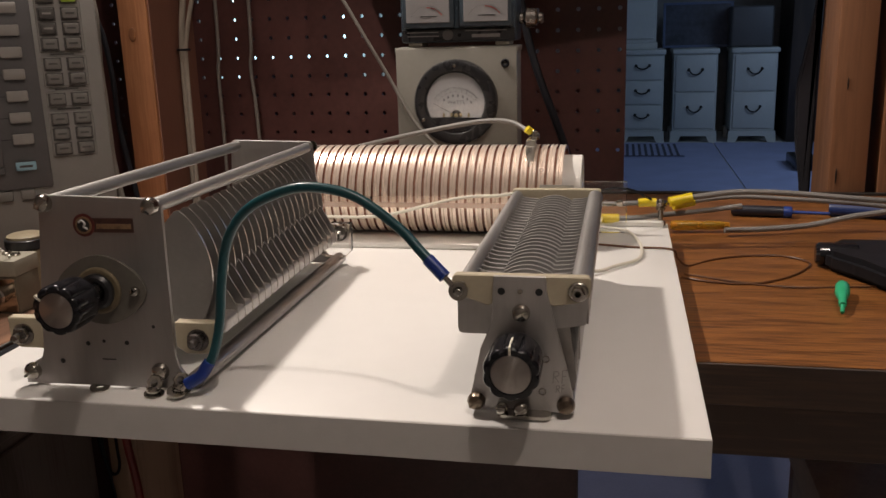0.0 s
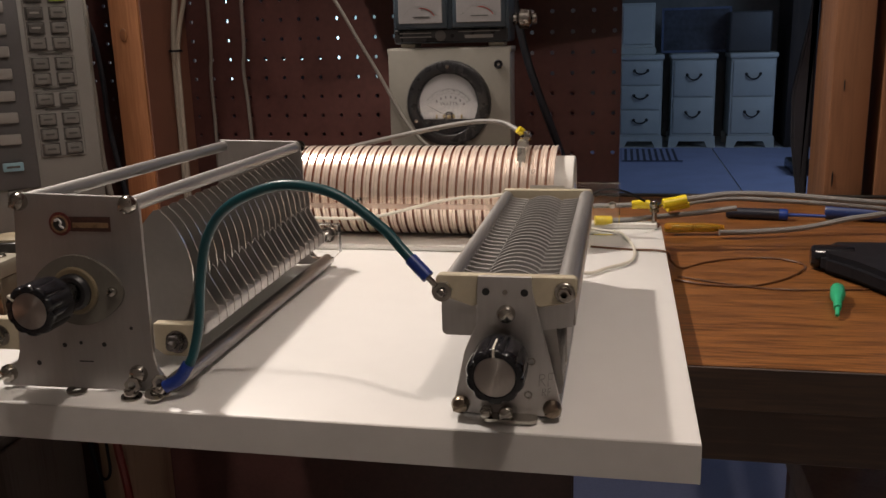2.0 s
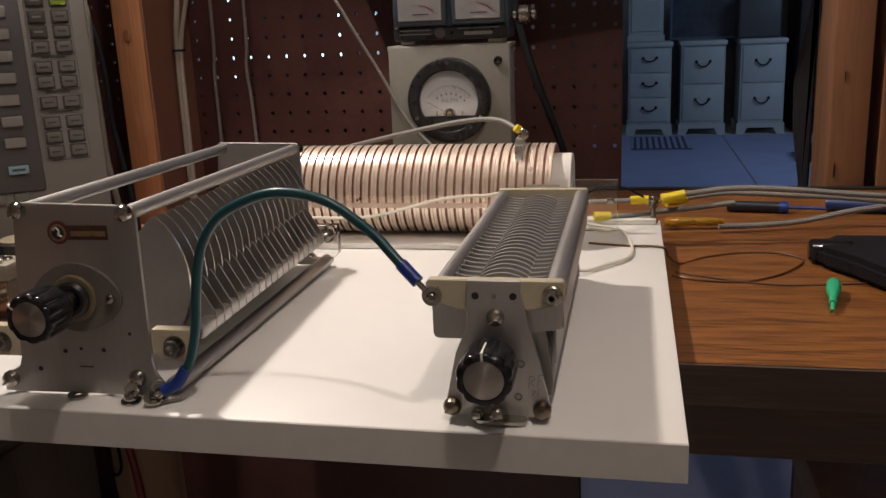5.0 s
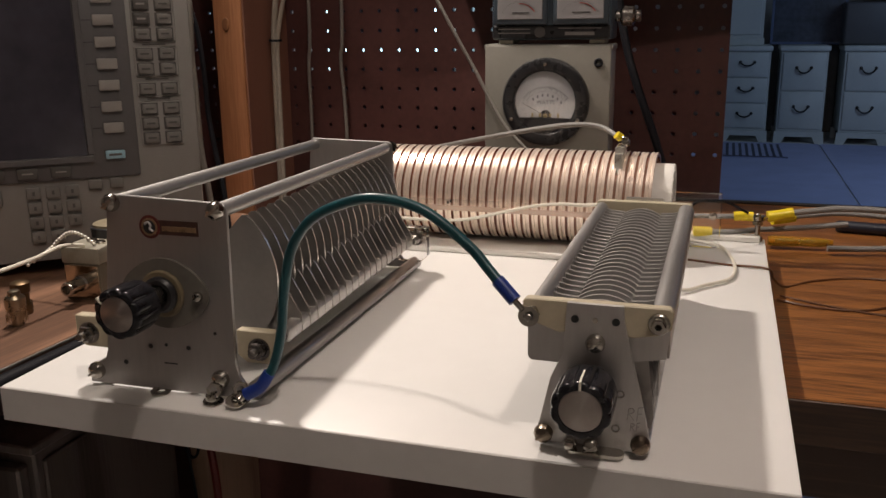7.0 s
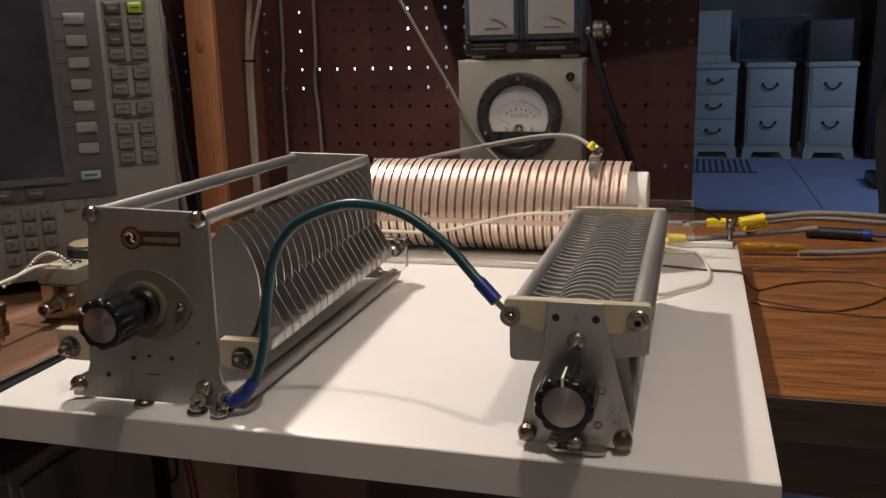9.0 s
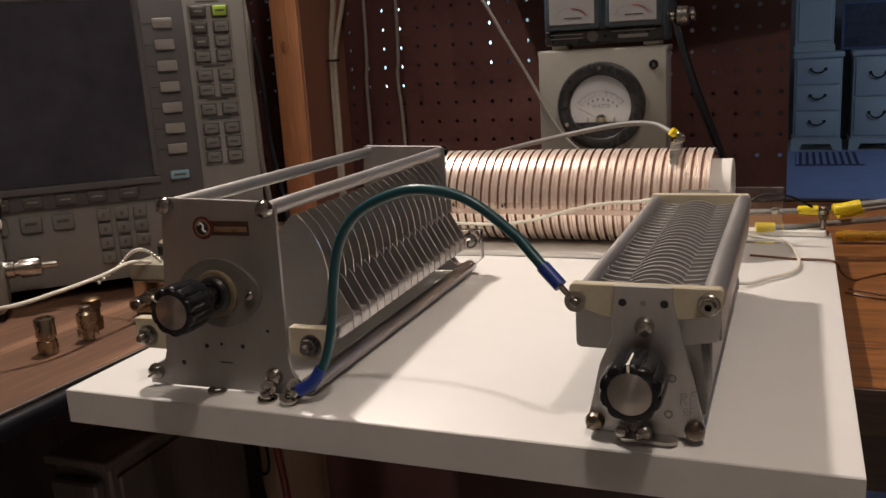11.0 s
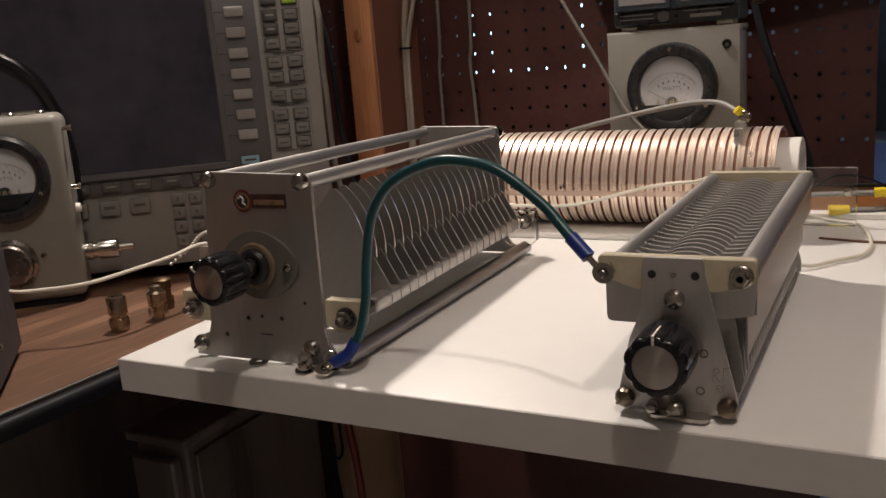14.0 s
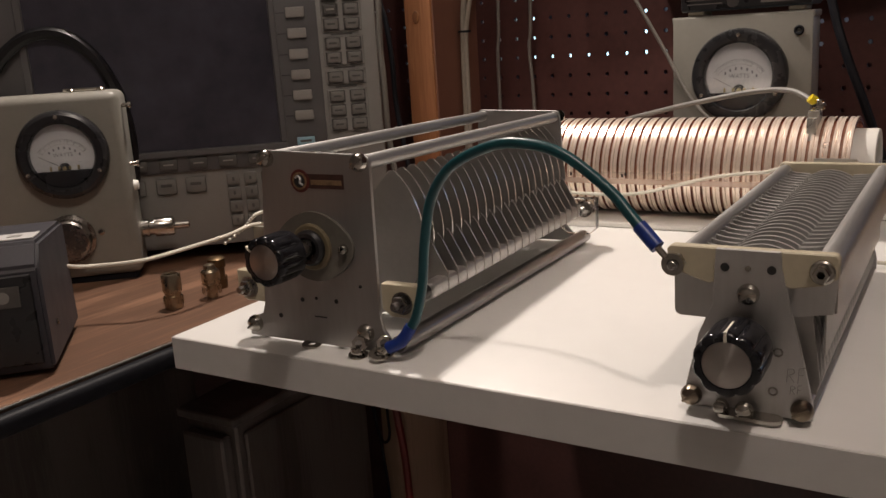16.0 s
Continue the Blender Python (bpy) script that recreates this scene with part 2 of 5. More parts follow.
# Lifted bluish, mottled tone paints in reflections on the glass.
SCREEN = mat("dark_screen", (0.043, 0.041, 0.055), 0.14, vary=0.4, scale=7, bump=0.0)
CASE_BLUE = mat("dark_blue_grey_case", (0.040, 0.038, 0.046), 0.5, vary=0.1, scale=60, bump=0.05)
METER_CASE = mat("blue_grey_case", (0.045, 0.065, 0.085), 0.4, vary=0.1, scale=60, bump=0.04)
DARK_CABINET = wood("dark_cabinet_wood", (0.125, 0.106, 0.100), (0.205, 0.176, 0.166), 0.45, 22, "Z", 0.12)
RUG_BLUE = mat("blue_floor_mat", (0.33, 0.35, 0.52), 0.85, vary=0.12, scale=5, bump=0.2, fine=40)
RUG_DARK = mat("dark_stripe", (0.06, 0.06, 0.09), 0.85, vary=0.12, scale=30, bump=0.1)
CANVAS = mat("dark_painting", (0.05, 0.055, 0.075), 0.5, vary=0.7, scale=4, bump=0.05)
DECAL_RED = mat("red_gold_decal", (0.12, 0.022, 0.018), 0.35, vary=0.6, scale=160, bump=0.0)
DECAL_GOLD = mat("gold_foil", (0.36, 0.255, 0.15), 0.35, 0.6, 0.5, 160, 0.0)


def clear(name, color, rough=0.05, ior=1.49):
    m = bpy.data.materials.new(name)
    m.use_nodes = True
    b = m.node_tree.nodes["Principled BSDF"]
    b.inputs["Base Color"].default_value = (*color, 1)
    b.inputs["Transmission Weight"].default_value = 1.0
    b.inputs["Roughness"].default_value = rough
    b.inputs["IOR"].default_value = ior
    return m


ACRYLIC = clear("clear_acrylic", (0.95, 0.95, 0.95))
DIAL_GLASS = clear("dial_glass", (0.97, 0.98, 1.0), 0.02, 1.45)
AMBER = clear("amber_acetate", (1.0, 0.60, 0.06), 0.03)
AMBER.node_tree.nodes["Principled BSDF"].inputs["Transmission Weight"].default_value = 0.8


def film(name, color, cover):
    """Thin see-through tape."""
    m = bpy.data.materials.new(name)
    m.use_nodes = True
    b = m.node_tree.nodes["Principled BSDF"]
    b.inputs["Base Color"].default_value = (*color, 1)
    b.inputs["Roughness"].default_value = 0.3
    b.inputs["Alpha"].default_value = cover
    return m


TAPE = film("amber_tape", (0.92, 0.62, 0.45), 0.22)
TAPE_EDGE = film("amber_tape_fold", (0.92, 0.70, 0.58), 0.45)


def glow(name, color, strength):
    m = bpy.data.materials.new(name)
    m.use_nodes = True
    b = m.node_tree.nodes["Principled BSDF"]
    b.inputs["Base Color"].default_value = (*color, 1)
    b.inputs["Emission Color"].default_value = (*color, 1)
    b.inputs["Emission Strength"].default_value = strength
    return m


DAYLIGHT = glow("daylight_pane", (0.55, 0.85, 1.0), 2.4)


def screw(parent, at, r=0.0035, h=0.003, material=CHROME, name="screw", label=""):
    """A round-headed slotted screw; at: pose whose z is the axis outwards."""
    bm = B()
    lathe(bm, [(r * 0.98, 0), (r, h * 0.35), (r * 0.8, h * 0.8), (r * 0.4, h), (0, h)], 14, at)
    box(bm, -r * 0.8, r * 0.8, -r * 0.13, r * 0.13, h * 0.7, h * 1.06, 0, 1, at @ pose(0, 0, 0, 0, 0, 35))
    return part(name, bm, material, parent, label)


def hexnut(bm, at, r, h, hole=0.5):
    lathe(bm, [(r * 0.9, 0), (r, h * 0.15), (r, h * 0.85), (r * 0.9, h), (r * hole, h)], 6, at)
    return bm


FRONT = pose(0, 0, 0, 90, 0, 0)  # z turned to -y, towards the bench's front


def vane(name, outline, depth, sheet=None, edge=None):
    """Sheet vane with slightly rounded edges, whose glint is put into a brighter colour."""
    bm = prism(B(), outline, depth)
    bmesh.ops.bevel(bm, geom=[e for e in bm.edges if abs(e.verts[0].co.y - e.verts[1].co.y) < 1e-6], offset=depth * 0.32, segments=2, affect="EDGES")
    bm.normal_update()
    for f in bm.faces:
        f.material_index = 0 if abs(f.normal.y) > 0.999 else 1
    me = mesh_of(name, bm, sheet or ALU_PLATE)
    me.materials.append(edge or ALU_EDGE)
    return me


def facing(x, y, z):
    return Matrix.Translation((x, y, z)) @ FRONT


def words(text, size, material, parent, at, name="lettering"):
    c = bpy.data.curves.new(name, "FONT")
    c.body, c.size, c.align_x, c.align_y, c.extrude = text, size, "CENTER", "CENTER", 0.00008
    tmp = bpy.data.objects.new(name, c)
    scene.collection.objects.link(tmp)
    bpy.context.view_layer.update()
    me = bpy.data.meshes.new_from_object(tmp.evaluated_get(bpy.context.evaluated_depsgraph_get()))
    bpy.data.objects.remove(tmp)
    me.materials.clear()
    me.materials.append(material)
    ob = new(name, me)
    ob.parent = parent
    ob.matrix_basis = at
    return ob


# ---- the large structure ----
floor = solid("floor", box(B(), -4.4, 4.4, -3, 8, -0.1, 0), CONCRETE, "grey painted concrete basement floor", "floor", kind="structure")
ceiling = solid("ceiling", box(B(), -4.4, 4.4, -3, 8, 2.4, 2.5), WALL, "plain basement ceiling", "ceiling", kind="structure")
solid("wall_west", box(B(), -4.5, -4.4, -3, 8, 0, 2.4), WALL, "plain dim basement wall", "wall", kind="structure")
solid("wall_east", box(B(), 4.4, 4.5, -3, 8, 0, 2.4), WALL, "plain dim basement wall", "wall", kind="structure")
solid("wall_south", box(B(), -4.4, 4.4, -3.1, -3, 0, 2.4), WALL, "plain dim basement wall", "wall", kind="structure")
solid("wall_north", box(B(), -4.4, 4.4, 7.9, 8.0, 0, 2.4), WALL, "plain dim basement wall", "wall", kind="structure")
solid("wall_partition", box(B(), 0.62, 4.4, 0.80, 0.81, 0, 2.4), PEG, "brown hardboard partition on pine studs", "wall", kind="structure")


def pegboard():
    """Hardboard with a field of round holes, one pitch apart, and plain hardboard round the field."""
    pitch, r, y0, y1 = 0.02575, 0.0027, 0.800, 0.806
    x0, z0 = -0.310 - 13.5 * pitch, 0.8638 - 2.5 * 0.0254
    nx, nz = 32, 11
    bm = B()
    n = 10

    def rim(cx, cz, y):
        return [bm.verts.new((cx + r * math.cos(2 * math.pi * (k + 0.5) / n), y, cz + r * math.sin(2 * math.pi * (k + 0.5) / n))) for k in range(n)]

    gx = [x0 + i * pitch for i in range(nx + 1)]
    gx[-1] = 0.162
    gz = [z0 + j * 0.0254 for j in range(nz + 1)]
    for y, flip in ((y0, False), (y1, True)):
        grid = [[bm.verts.new((x, y, z)) for z in gz] for x in gx]
        for i in range(nx):
            for j in range(nz):
                ring = rim(x0 + (i + 0.5) * pitch, gz[j] + 0.0127, y)
                corners = [grid[i + 1][j + 1], grid[i][j + 1], grid[i][j], grid[i + 1][j]]
                # four corner fans and four side quads round a ten-sided hole
                cuts = [1, 3, 6, 8]
                for c in range(4):
                    a, b = cuts[c], cuts[(c + 1) % 4] + (n if c == 3 else 0)
                    side = [ring[k % n] for k in range(a, b + 1)]
                    bm.faces.new([corners[c]] + side + [corners[(c + 1) % 4]])
                if not flip:
                    back = rim(x0 + (i + 0.5) * pitch, gz[j] + 0.0127, y1)
                    for k in range(n):
                        bm.faces.new((ring[k], ring[(k + 1) % n], back[(k + 1) % n], back[k]))
    top, low = gz[-1], gz[0]
    for name, spot in (("wall_pegboard_upper", (x0, 0.162, y0, y1, top, 2.4)), ("wall_pegboard_lower", (x0, 0.162, y0, y1, 0.70, low)), ("wall_pegboard_foot", (x0, 0.105, y0, y1, 0, 0.6998))):
        solid(name, box(B(), *spot), PEG, "plain dark brown hardboard panel", "wall panel", kind="structure")
    return solid("wall_pegboard", bm, PEG, "dark brown hardboard pegboard with round holes", "pegboard", kind="structure")


pegboard()
# Unseen panel added to block the view through the lower rows of holes.
solid("wall_hole_mask", box(B(), -1.05, 0.10, 0.95, 0.96, 0, 0.901), PEG, "unseen panel added to darken the lower peg holes", "wall", kind="structure")
solid("wall_pegboard_end", box(B(), -4.4, -0.310 - 13.5 * 0.02575, 0.8, 0.806, 0, 2.4), PEG, "plain brown hardboard wall", "wall", kind="structure")


# tone scales the pine's colour, standing in for how brightly each stud is lit.
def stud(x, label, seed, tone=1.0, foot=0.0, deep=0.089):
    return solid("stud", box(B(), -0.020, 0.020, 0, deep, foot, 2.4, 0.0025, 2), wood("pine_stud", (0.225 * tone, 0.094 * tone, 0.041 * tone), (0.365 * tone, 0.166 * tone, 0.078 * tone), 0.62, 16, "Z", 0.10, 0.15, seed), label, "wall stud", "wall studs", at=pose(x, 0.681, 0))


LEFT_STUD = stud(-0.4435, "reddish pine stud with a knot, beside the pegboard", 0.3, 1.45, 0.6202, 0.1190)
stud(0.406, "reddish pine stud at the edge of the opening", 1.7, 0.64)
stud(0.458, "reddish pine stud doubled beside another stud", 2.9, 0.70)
solid("post", box(B(), -0.557, -0.512, 0.682, 0.7990, 0, 0.72, 0.003, 2), wood("pale_post", (0.34, 0.225, 0.155), (0.56, 0.39, 0.28), 0.65, 16, "Z", 0.10, 0.15, 5.3), "pale wooden post standing behind the side desk", "post")
for sx, sz, sr in ((0.394, 0.800, 0.0028), (0.399, 0.902, 0.0022)):
    EDGE_STUD = bpy.data.objects["stud.001"]
    part("split", lathe(B(), [(sr, 0), (sr * 0.9, 0.0006), (0, 0.0008)], 12, facing(sx, 0.6806, sz) @ Matrix.Diagonal((0.35, 3.2, 1, 1)) @ pose(0, 0, 0, 0, 0, -12)), BRONZE, EDGE_STUD, "dark split in the wood").matrix_parent_inverse = EDGE_STUD.matrix_world.inverted()
# Thin strip whose darker red-brown holds the shade on the stud's side.
part("shaded_side", box(B(), -0.4234, -0.4212, 0.6835, 0.7993, 0.6205, 2.395, 0.0008), wood("shaded_side_wood", (0.125, 0.055, 0.036), (0.205, 0.092, 0.060), 0.6, 18, "Z", 0.10, 0.15, 3.4), LEFT_STUD, "stud's shaded side, painted reddish brown").matrix_parent_inverse = LEFT_STUD.matrix_world.inverted()
bm = B()
lathe(bm, [(0.0065, 0), (0.006, 0.0006), (0.003, 0.0009), (0, 0.0007)], 16, facing(-0.4455, 0.6805, 0.976) @ Matrix.Diagonal((0.8, 1.3, 1, 1)))
part("knot", bm, wood("knot_wood", (0.16, 0.06, 0.022), (0.42, 0.19, 0.07), 0.6, 40, "Z", 0.6), LEFT_STUD, "dark oval knot").matrix_parent_inverse = LEFT_STUD.matrix_world.inverted()

# ---- workbench, board and desk ----
bench = thing("workbench", "stained oak workbench with a dark apron", "workbench")
part("benchtop", box(B(), 0.10, 1.9, 0.1424, 0.665, 0.755, 0.781, 0), OAK, bench)
part("front_edge", box(B(), 0.10, 1.9, 0.1402, 0.1423, 0.755, 0.7808, 0.0004), wood("dark_oak_edge", (0.028, 0.014, 0.008), (0.085, 0.042, 0.022), 0.5, 40, "X", 0.3, 0.3, 2.2, 0.16, 500.0, 200.0), bench, "dark oak front edge")
part("apron", box(B(), 0.11, 1.9, 0.168, 0.188, 0.709, 0.7548, 0.001), BENCH_DARK, bench, "dark wooden apron")
# Out of view; added to keep the bulb's light off the wall foot.
part("shade_shelf", box(B(), -0.33, 0.0998, 0.45, 0.7990, 0.674, 0.6985, 0.001), BENCH_DARK, bench, "hidden shelf added to shade the wall foot")
for x in (0.42, 1.82):
    part("leg", box(B(), x, x + 0.07, 0.21, 0.28, 0, 0.7548, 0.003), BENCH_DARK, bench)
part("edge_strip", box(B(), 0.10, 1.9, 0.6655, 0.672, 0.752, 0.784, 0.001), BRONZE, bench, "dark metal strip along the back edge")

board = thing("white_board", "white laminated shelf board laid on the workbench", "board")
part("panel", box(B(), -0.188, 0.200, 0.0012, 0.427, 0.7815, 0.800, 0.0006, 2), WHITE_LAM, board)
# Front edge coloured grey: the shade of this side is in the colour.
part("edge_band", box(B(), -0.188, 0.200, 0.0, 0.0011, 0.7815, 0.7998, 0.0003), mat("shaded_edge_band", (0.56, 0.545, 0.53), 0.55, vary=0.04, scale=25, bump=0.03, spec=0.3), board, "white edge band with shade in its colour")

desk = thing("side_desk", "walnut laminate side desk with a black rounded edge", "desk", pose(-0.330, 0.110, 0.738, 0, 0, -3.1))
bm = B()
box(bm, -0.75, -0.0035, -0.75, 0.545, -0.014, 0, 0.0006)
part("desktop", bm, WALNUT, desk)
bm = B()
box(bm, -0.0032, -0.0018, -0.75, 0.545, -0.0022, -0.0006, 0.0002)
part("trim_line", bm, KEY_BEIGE, desk, "thin pale trim line")
bm = B()
box(bm, -0.0030, 0.010, -0.75, 0.545, -0.0175, -0.0024, 0.0055, 4)
part("edge_band", bm, RUBBER, desk, "black rounded edge band")
part("back_panel", box(B(), -0.62, -0.60, -0.74, 0.50, -0.70, -0.0142, 0.002), DARK_CABINET, desk, "dark back panel")
for y in (-0.70, 0.47):
    part("leg", box(B(), -0.36, -0.31, y, y + 0.05, -0.738, -0.0142, 0.003), BLACK, desk)

cab = thing("low_cabinet", "dark wooden cabinet standing under the side desk", "cabinet", pose(-0.655, 0.39, 0, 0, 0, 0))
part("body", box(B(), 0, 0.085, 0.012, 0.275, 0.0, 0.505, 0.003), DARK_CABINET, cab)
part("side_panel", box(B(), 0.0852, 0.0915, 0.022, 0.268, 0.03, 0.490, 0.002), wood("glossy_side", (0.10, 0.085, 0.078), (0.17, 0.145, 0.132), 0.18, 22, "Z", 0.12), cab, "glossy dark side panel")
part("top", box(B(), -0.004, 0.094, 0.0, 0.277, 0.5052, 0.517, 0.002), DARK_CABINET, cab)
part("door", box(B(), 0.008, 0.077, -0.006, 0.0115, 0.04, 0.490, 0.003), DARK_CABINET, cab)

crate = thing("storage_box", "brown cardboard storage box under the workbench", "box", pose(0.368, 0.42, 0))
CARD = mat("brown_card", (0.40, 0.31, 0.26), 0.8, vary=0.2, scale=30, bump=0.1)
part("body", box(B(), 0, 0.315, 0, 0.24, 0.0, 0.455, 0.004, 2), CARD, crate)
part("lid", box(B(), -0.005, 0.320, -0.005, 0.245, 0.4552, 0.50, 0.005, 2), CARD, crate)


def tangle(name, points, r, material, label, category="wire", group="", steps=8):
    return solid(name, tube(B(), points, r, steps), material, label, category, group)


tangle("red_wire", [(-0.524, 0.672, 0.70), (-0.523, 0.672, 0.50), (-0.519, 0.671, 0.42), (-0.509, 0.670, 0.34), (-0.505, 0.670, 0.20), (-0.505, 0.67, 0.0035)], 0.0060, RED_INS, "red cable hanging beside a pine stud", "cable")
tangle("black_wire", [(-0.570, 0.676, 0.70), (-0.566, 0.673, 0.46), (-0.556, 0.671, 0.385), (-0.545, 0.670, 0.366), (-0.535, 0.671, 0.380), (-0.531, 0.664, 0.44), (-0.533, 0.664, 0.70)], 0.0022, RUBBER, "black wire looped in front of a stud")
tangle("black_wire", [(-0.560, 0.670, 0.70), (-0.557, 0.668, 0.44), (-0.549, 0.668, 0.36), (-0.542, 0.668, 0.28), (-0.540, 0.668, 0.1), (-0.545, 0.668, 0.003)], 0.0022, RUBBER, "black wire hanging down a pine stud")


# ---- knobs ----
def knob(parent, at, r, h, mark):
    """Fluted black knob with a spun aluminium cap; z of at is the axis outwards."""
    bm = B()
    n, lobes = 120, 10
    rings = []
    for fz, fr, flute in ((0, 0.90, 0.0), (0.03, 0.96, 0.0), (0.12, 0.985, 0.2), (0.25, 1.0, 1.0), (0.86, 1.0, 1.0), (0.93, 0.985, 1.0), (0.975, 0.95, 0.8), (1.0, 0.88, 0.3), (1.0, 0.71, 0.0), (0.955, 0.695, 0.0)):
        ring = []
        for k in range(n):
            a = 2 * math.pi * k / n
            dent = (1 - abs(math.sin(lobes * a / 2)) ** 0.55) * 0.105 * flute
            ring.append(bm.verts.new((r * (fr - dent) * math.cos(a), r * (fr - dent) * math.sin(a), h * fz)))
        rings.append(ring)
    for a, b in zip(rings, rings[1:]):
        for k in range(n):
            bm.faces.new((a[k], a[(k + 1) % n], b[(k + 1) % n], b[k]))
    bm.faces.new(rings[0][::-1])
    bmesh.ops.transform(bm, matrix=at, verts=bm.verts)
    k = part("knob", bm, KNOB_BLACK, parent, "glossy black fluted knob")
    cap = part("cap", lathe(B(), [(0, h * 0.93), (r * 0.694, h * 0.93), (r * 0.690, h * 0.985), (r * 0.65, h * 0.995), (0, h * 0.988)], 48), SPUN, k, "spun aluminium cap")
    cap.matrix_basis = at
    bm = B()
    turn = at @ pose(0, 0, 0, 0, 0, mark)
    box(bm, -0.00055, 0.00055, r * 0.70, r * 0.90, h * 0.985, h * 1.004, 0, 1, turn)
    box(bm, -0.00055, 0.00055, r * 0.88, r * 1.006, h * 0.40, h * 0.995, 0.0002, 1, turn)
    part("pointer_line", bm, WHITE_INS, k, "white pointer line")
    return k


def spun():
    m = mat("spun_aluminium", (0.44, 0.41, 0.385), 0.30, 1.0, 0.05, 80, 0.0)
    m.node_tree.nodes["Principled BSDF"].inputs["Anisotropic"].default_value = 0.92
    m.node_tree.nodes["Principled BSDF"].inputs["Anisotropic Rotation"].default_value = 0.25
    nt = m.node_tree
    t = nt.nodes.new("ShaderNodeTangent")
    t.direction_type, t.axis = "RADIAL", "Z"
    nt.links.new(t.outputs[0], nt.nodes["Principled BSDF"].inputs["Tangent"])
    return m


SPUN = spun()
KNOB_BLACK = mat("glossy_bakelite", (0.010, 0.010, 0.013), 0.14, vary=0.2, scale=60, bump=0.02)


# ---- large variable capacitor ----
def large_capacitor():
    c = thing("large_capacitor", "large aluminium air variable capacitor with black tuning knob", "capacitor", pose(-0.0950, 0.018, 0.8, 0, 0, 1.35))
    outline = [(-0.0281, 0.0985), (-0.0273, 0.1005), (-0.0252, 0.1014), (0.0340, 0.0996), (0.0362, 0.0986), (0.0370, 0.0965), (0.0355, 0.020), (0.0370, 0.013), (0.042, 0.007), (0.042, 0.0015), (-0.049, 0.0015), (-0.049, 0.009), (-0.0445, 0.0125), (-0.0385, 0.014), (-0.0365, 0.020)]
    bm = prism(B(), outline, 0.0022)
    bmesh.ops.bevel(bm, geom=[e for e in bm.edges], offset=0.0003, segments=1, affect="EDGES")
    part("front_plate", bm, ALU, c, "brushed aluminium end plate")
    rear = [(-0.0310, 0.0945), (-0.0302, 0.0960), (-0.0288, 0.0966), (0.0300, 0.0952), (0.0322, 0.0942), (0.0332, 0.0920)] + outline[6:]
    bm = prism(B(), rear, 0.0022, pose(0, 0.245, 0))
    bmesh.ops.bevel(bm, geom=[e for e in bm.edges], offset=0.0003, segments=1, affect="EDGES")
    part("rear_plate", bm, ALU, c)
    # rods
    for x0, z0, x1, z1, r, name in ((-0.0247, 0.0970, -0.0268, 0.0920, 0.0037, "top_rod"), (0.0315, 0.0955, 0.0285, 0.0905, 0.0037, "top_rod"), (-0.044, 0.0085, -0.044, 0.0085, 0.0036, "base_rod")):
        part(name, rod(B(), (x0, 0.0023, z0), (x1, 0.2448, z1), r, 16), ALU_ROD, c)
    part("base_rod", rod(B(), (0.0440, 0.0023, 0.0055), (0.0488, 0.2480, 0.0055), 0.0046, 18), STEEL_ROD, c, "dark polished base rod")
    for x, z in ((-0.0248, 0.0975), (0.0318, 0.0962), (-0.044, 0.0085), (0.0275, 0.011)):
        screw(c, facing(x, 0, z), 0.0046, 0.0044)
        screw(c, pose(x, 0.2472, z - (0.005 if z > 0.05 else 0), -90), 0.0042, 0.0042)
    # oval bearing plate, bush and shaft
    bm = B()
    n = 40
    ring = []
    for k in range(n):
        a = 2 * math.pi * k / n
        ring.append((0.0008 + 0.0215 * math.cos(a) * (1 + 0.12 * abs(math.cos(a)) ** 3), 0.0535 + 0.0178 * math.sin(a) * (1 - 0.10 * abs(math.cos(a)) ** 2)))
    prism(bm, ring, 0.0016, pose(0, -0.0017, 0))
    part("bearing_flange", bm, mat("phenolic_grey", (0.125, 0.115, 0.098), 0.5, vary=0.15, scale=60, bump=0.05), c, "grey oval bearing flange")
    part("bush", lathe(B(), [(0.0120, 0), (0.0120, 0.001), (0.0112, 0.0016), (0.006, 0.0016)], 28, facing(0, -0.0018, 0.0535)), mat("aged_cream", (0.17, 0.135, 0.08), 0.5, vary=0.15, scale=80, bump=0.04), c, "cream bearing bush")
    part("bearing", lathe(B(), [(0.0092, 0), (0.0092, 0.003), (0.0078, 0.0045), (0.0058, 0.0045), (0.0055, 0.0025), (0.0035, 0.0025)], 28, facing(0, -0.002, 0.0535)), BLACK, c, "black bearing")
    part("shaft", rod(B(), (0, -0.030, 0.0545), (0, 0.245, 0.0535), 0.0034, 16), STEEL, c)
    screw(c, facing(0.0195, -0.0018, 0.0535), 0.0026, 0.0026)
    screw(c, facing(-0.0188, -0.0018, 0.0535), 0.0026, 0.0026)
    part("collar", rod(B(), (0, -0.0135, 0.0540), (0, -0.004, 0.0537), 0.0046, 16), STEEL, c, "steel shaft collar")
    knob(c, facing(0.0002, -0.0210, 0.0547), 0.0122, 0.0180, 55)
    # decal on the front plate
    d = part("decal", box(B(), -0.0065, 0.0215, -0.0004, 0.0, 0.0828, 0.0900, 0), mat("maroon_foil", (0.060, 0.026, 0.020), 0.35, vary=0.4, scale=150, bump=0.0), c, "red and gold foil decal")
    part("decal_disc", lathe(B(), [(0, 0), (0.0058, 0), (0.0058, 0.0003), (0, 0.0003)], 24, facing(-0.0045, -0.0005, 0.0865)), DECAL_RED, d)
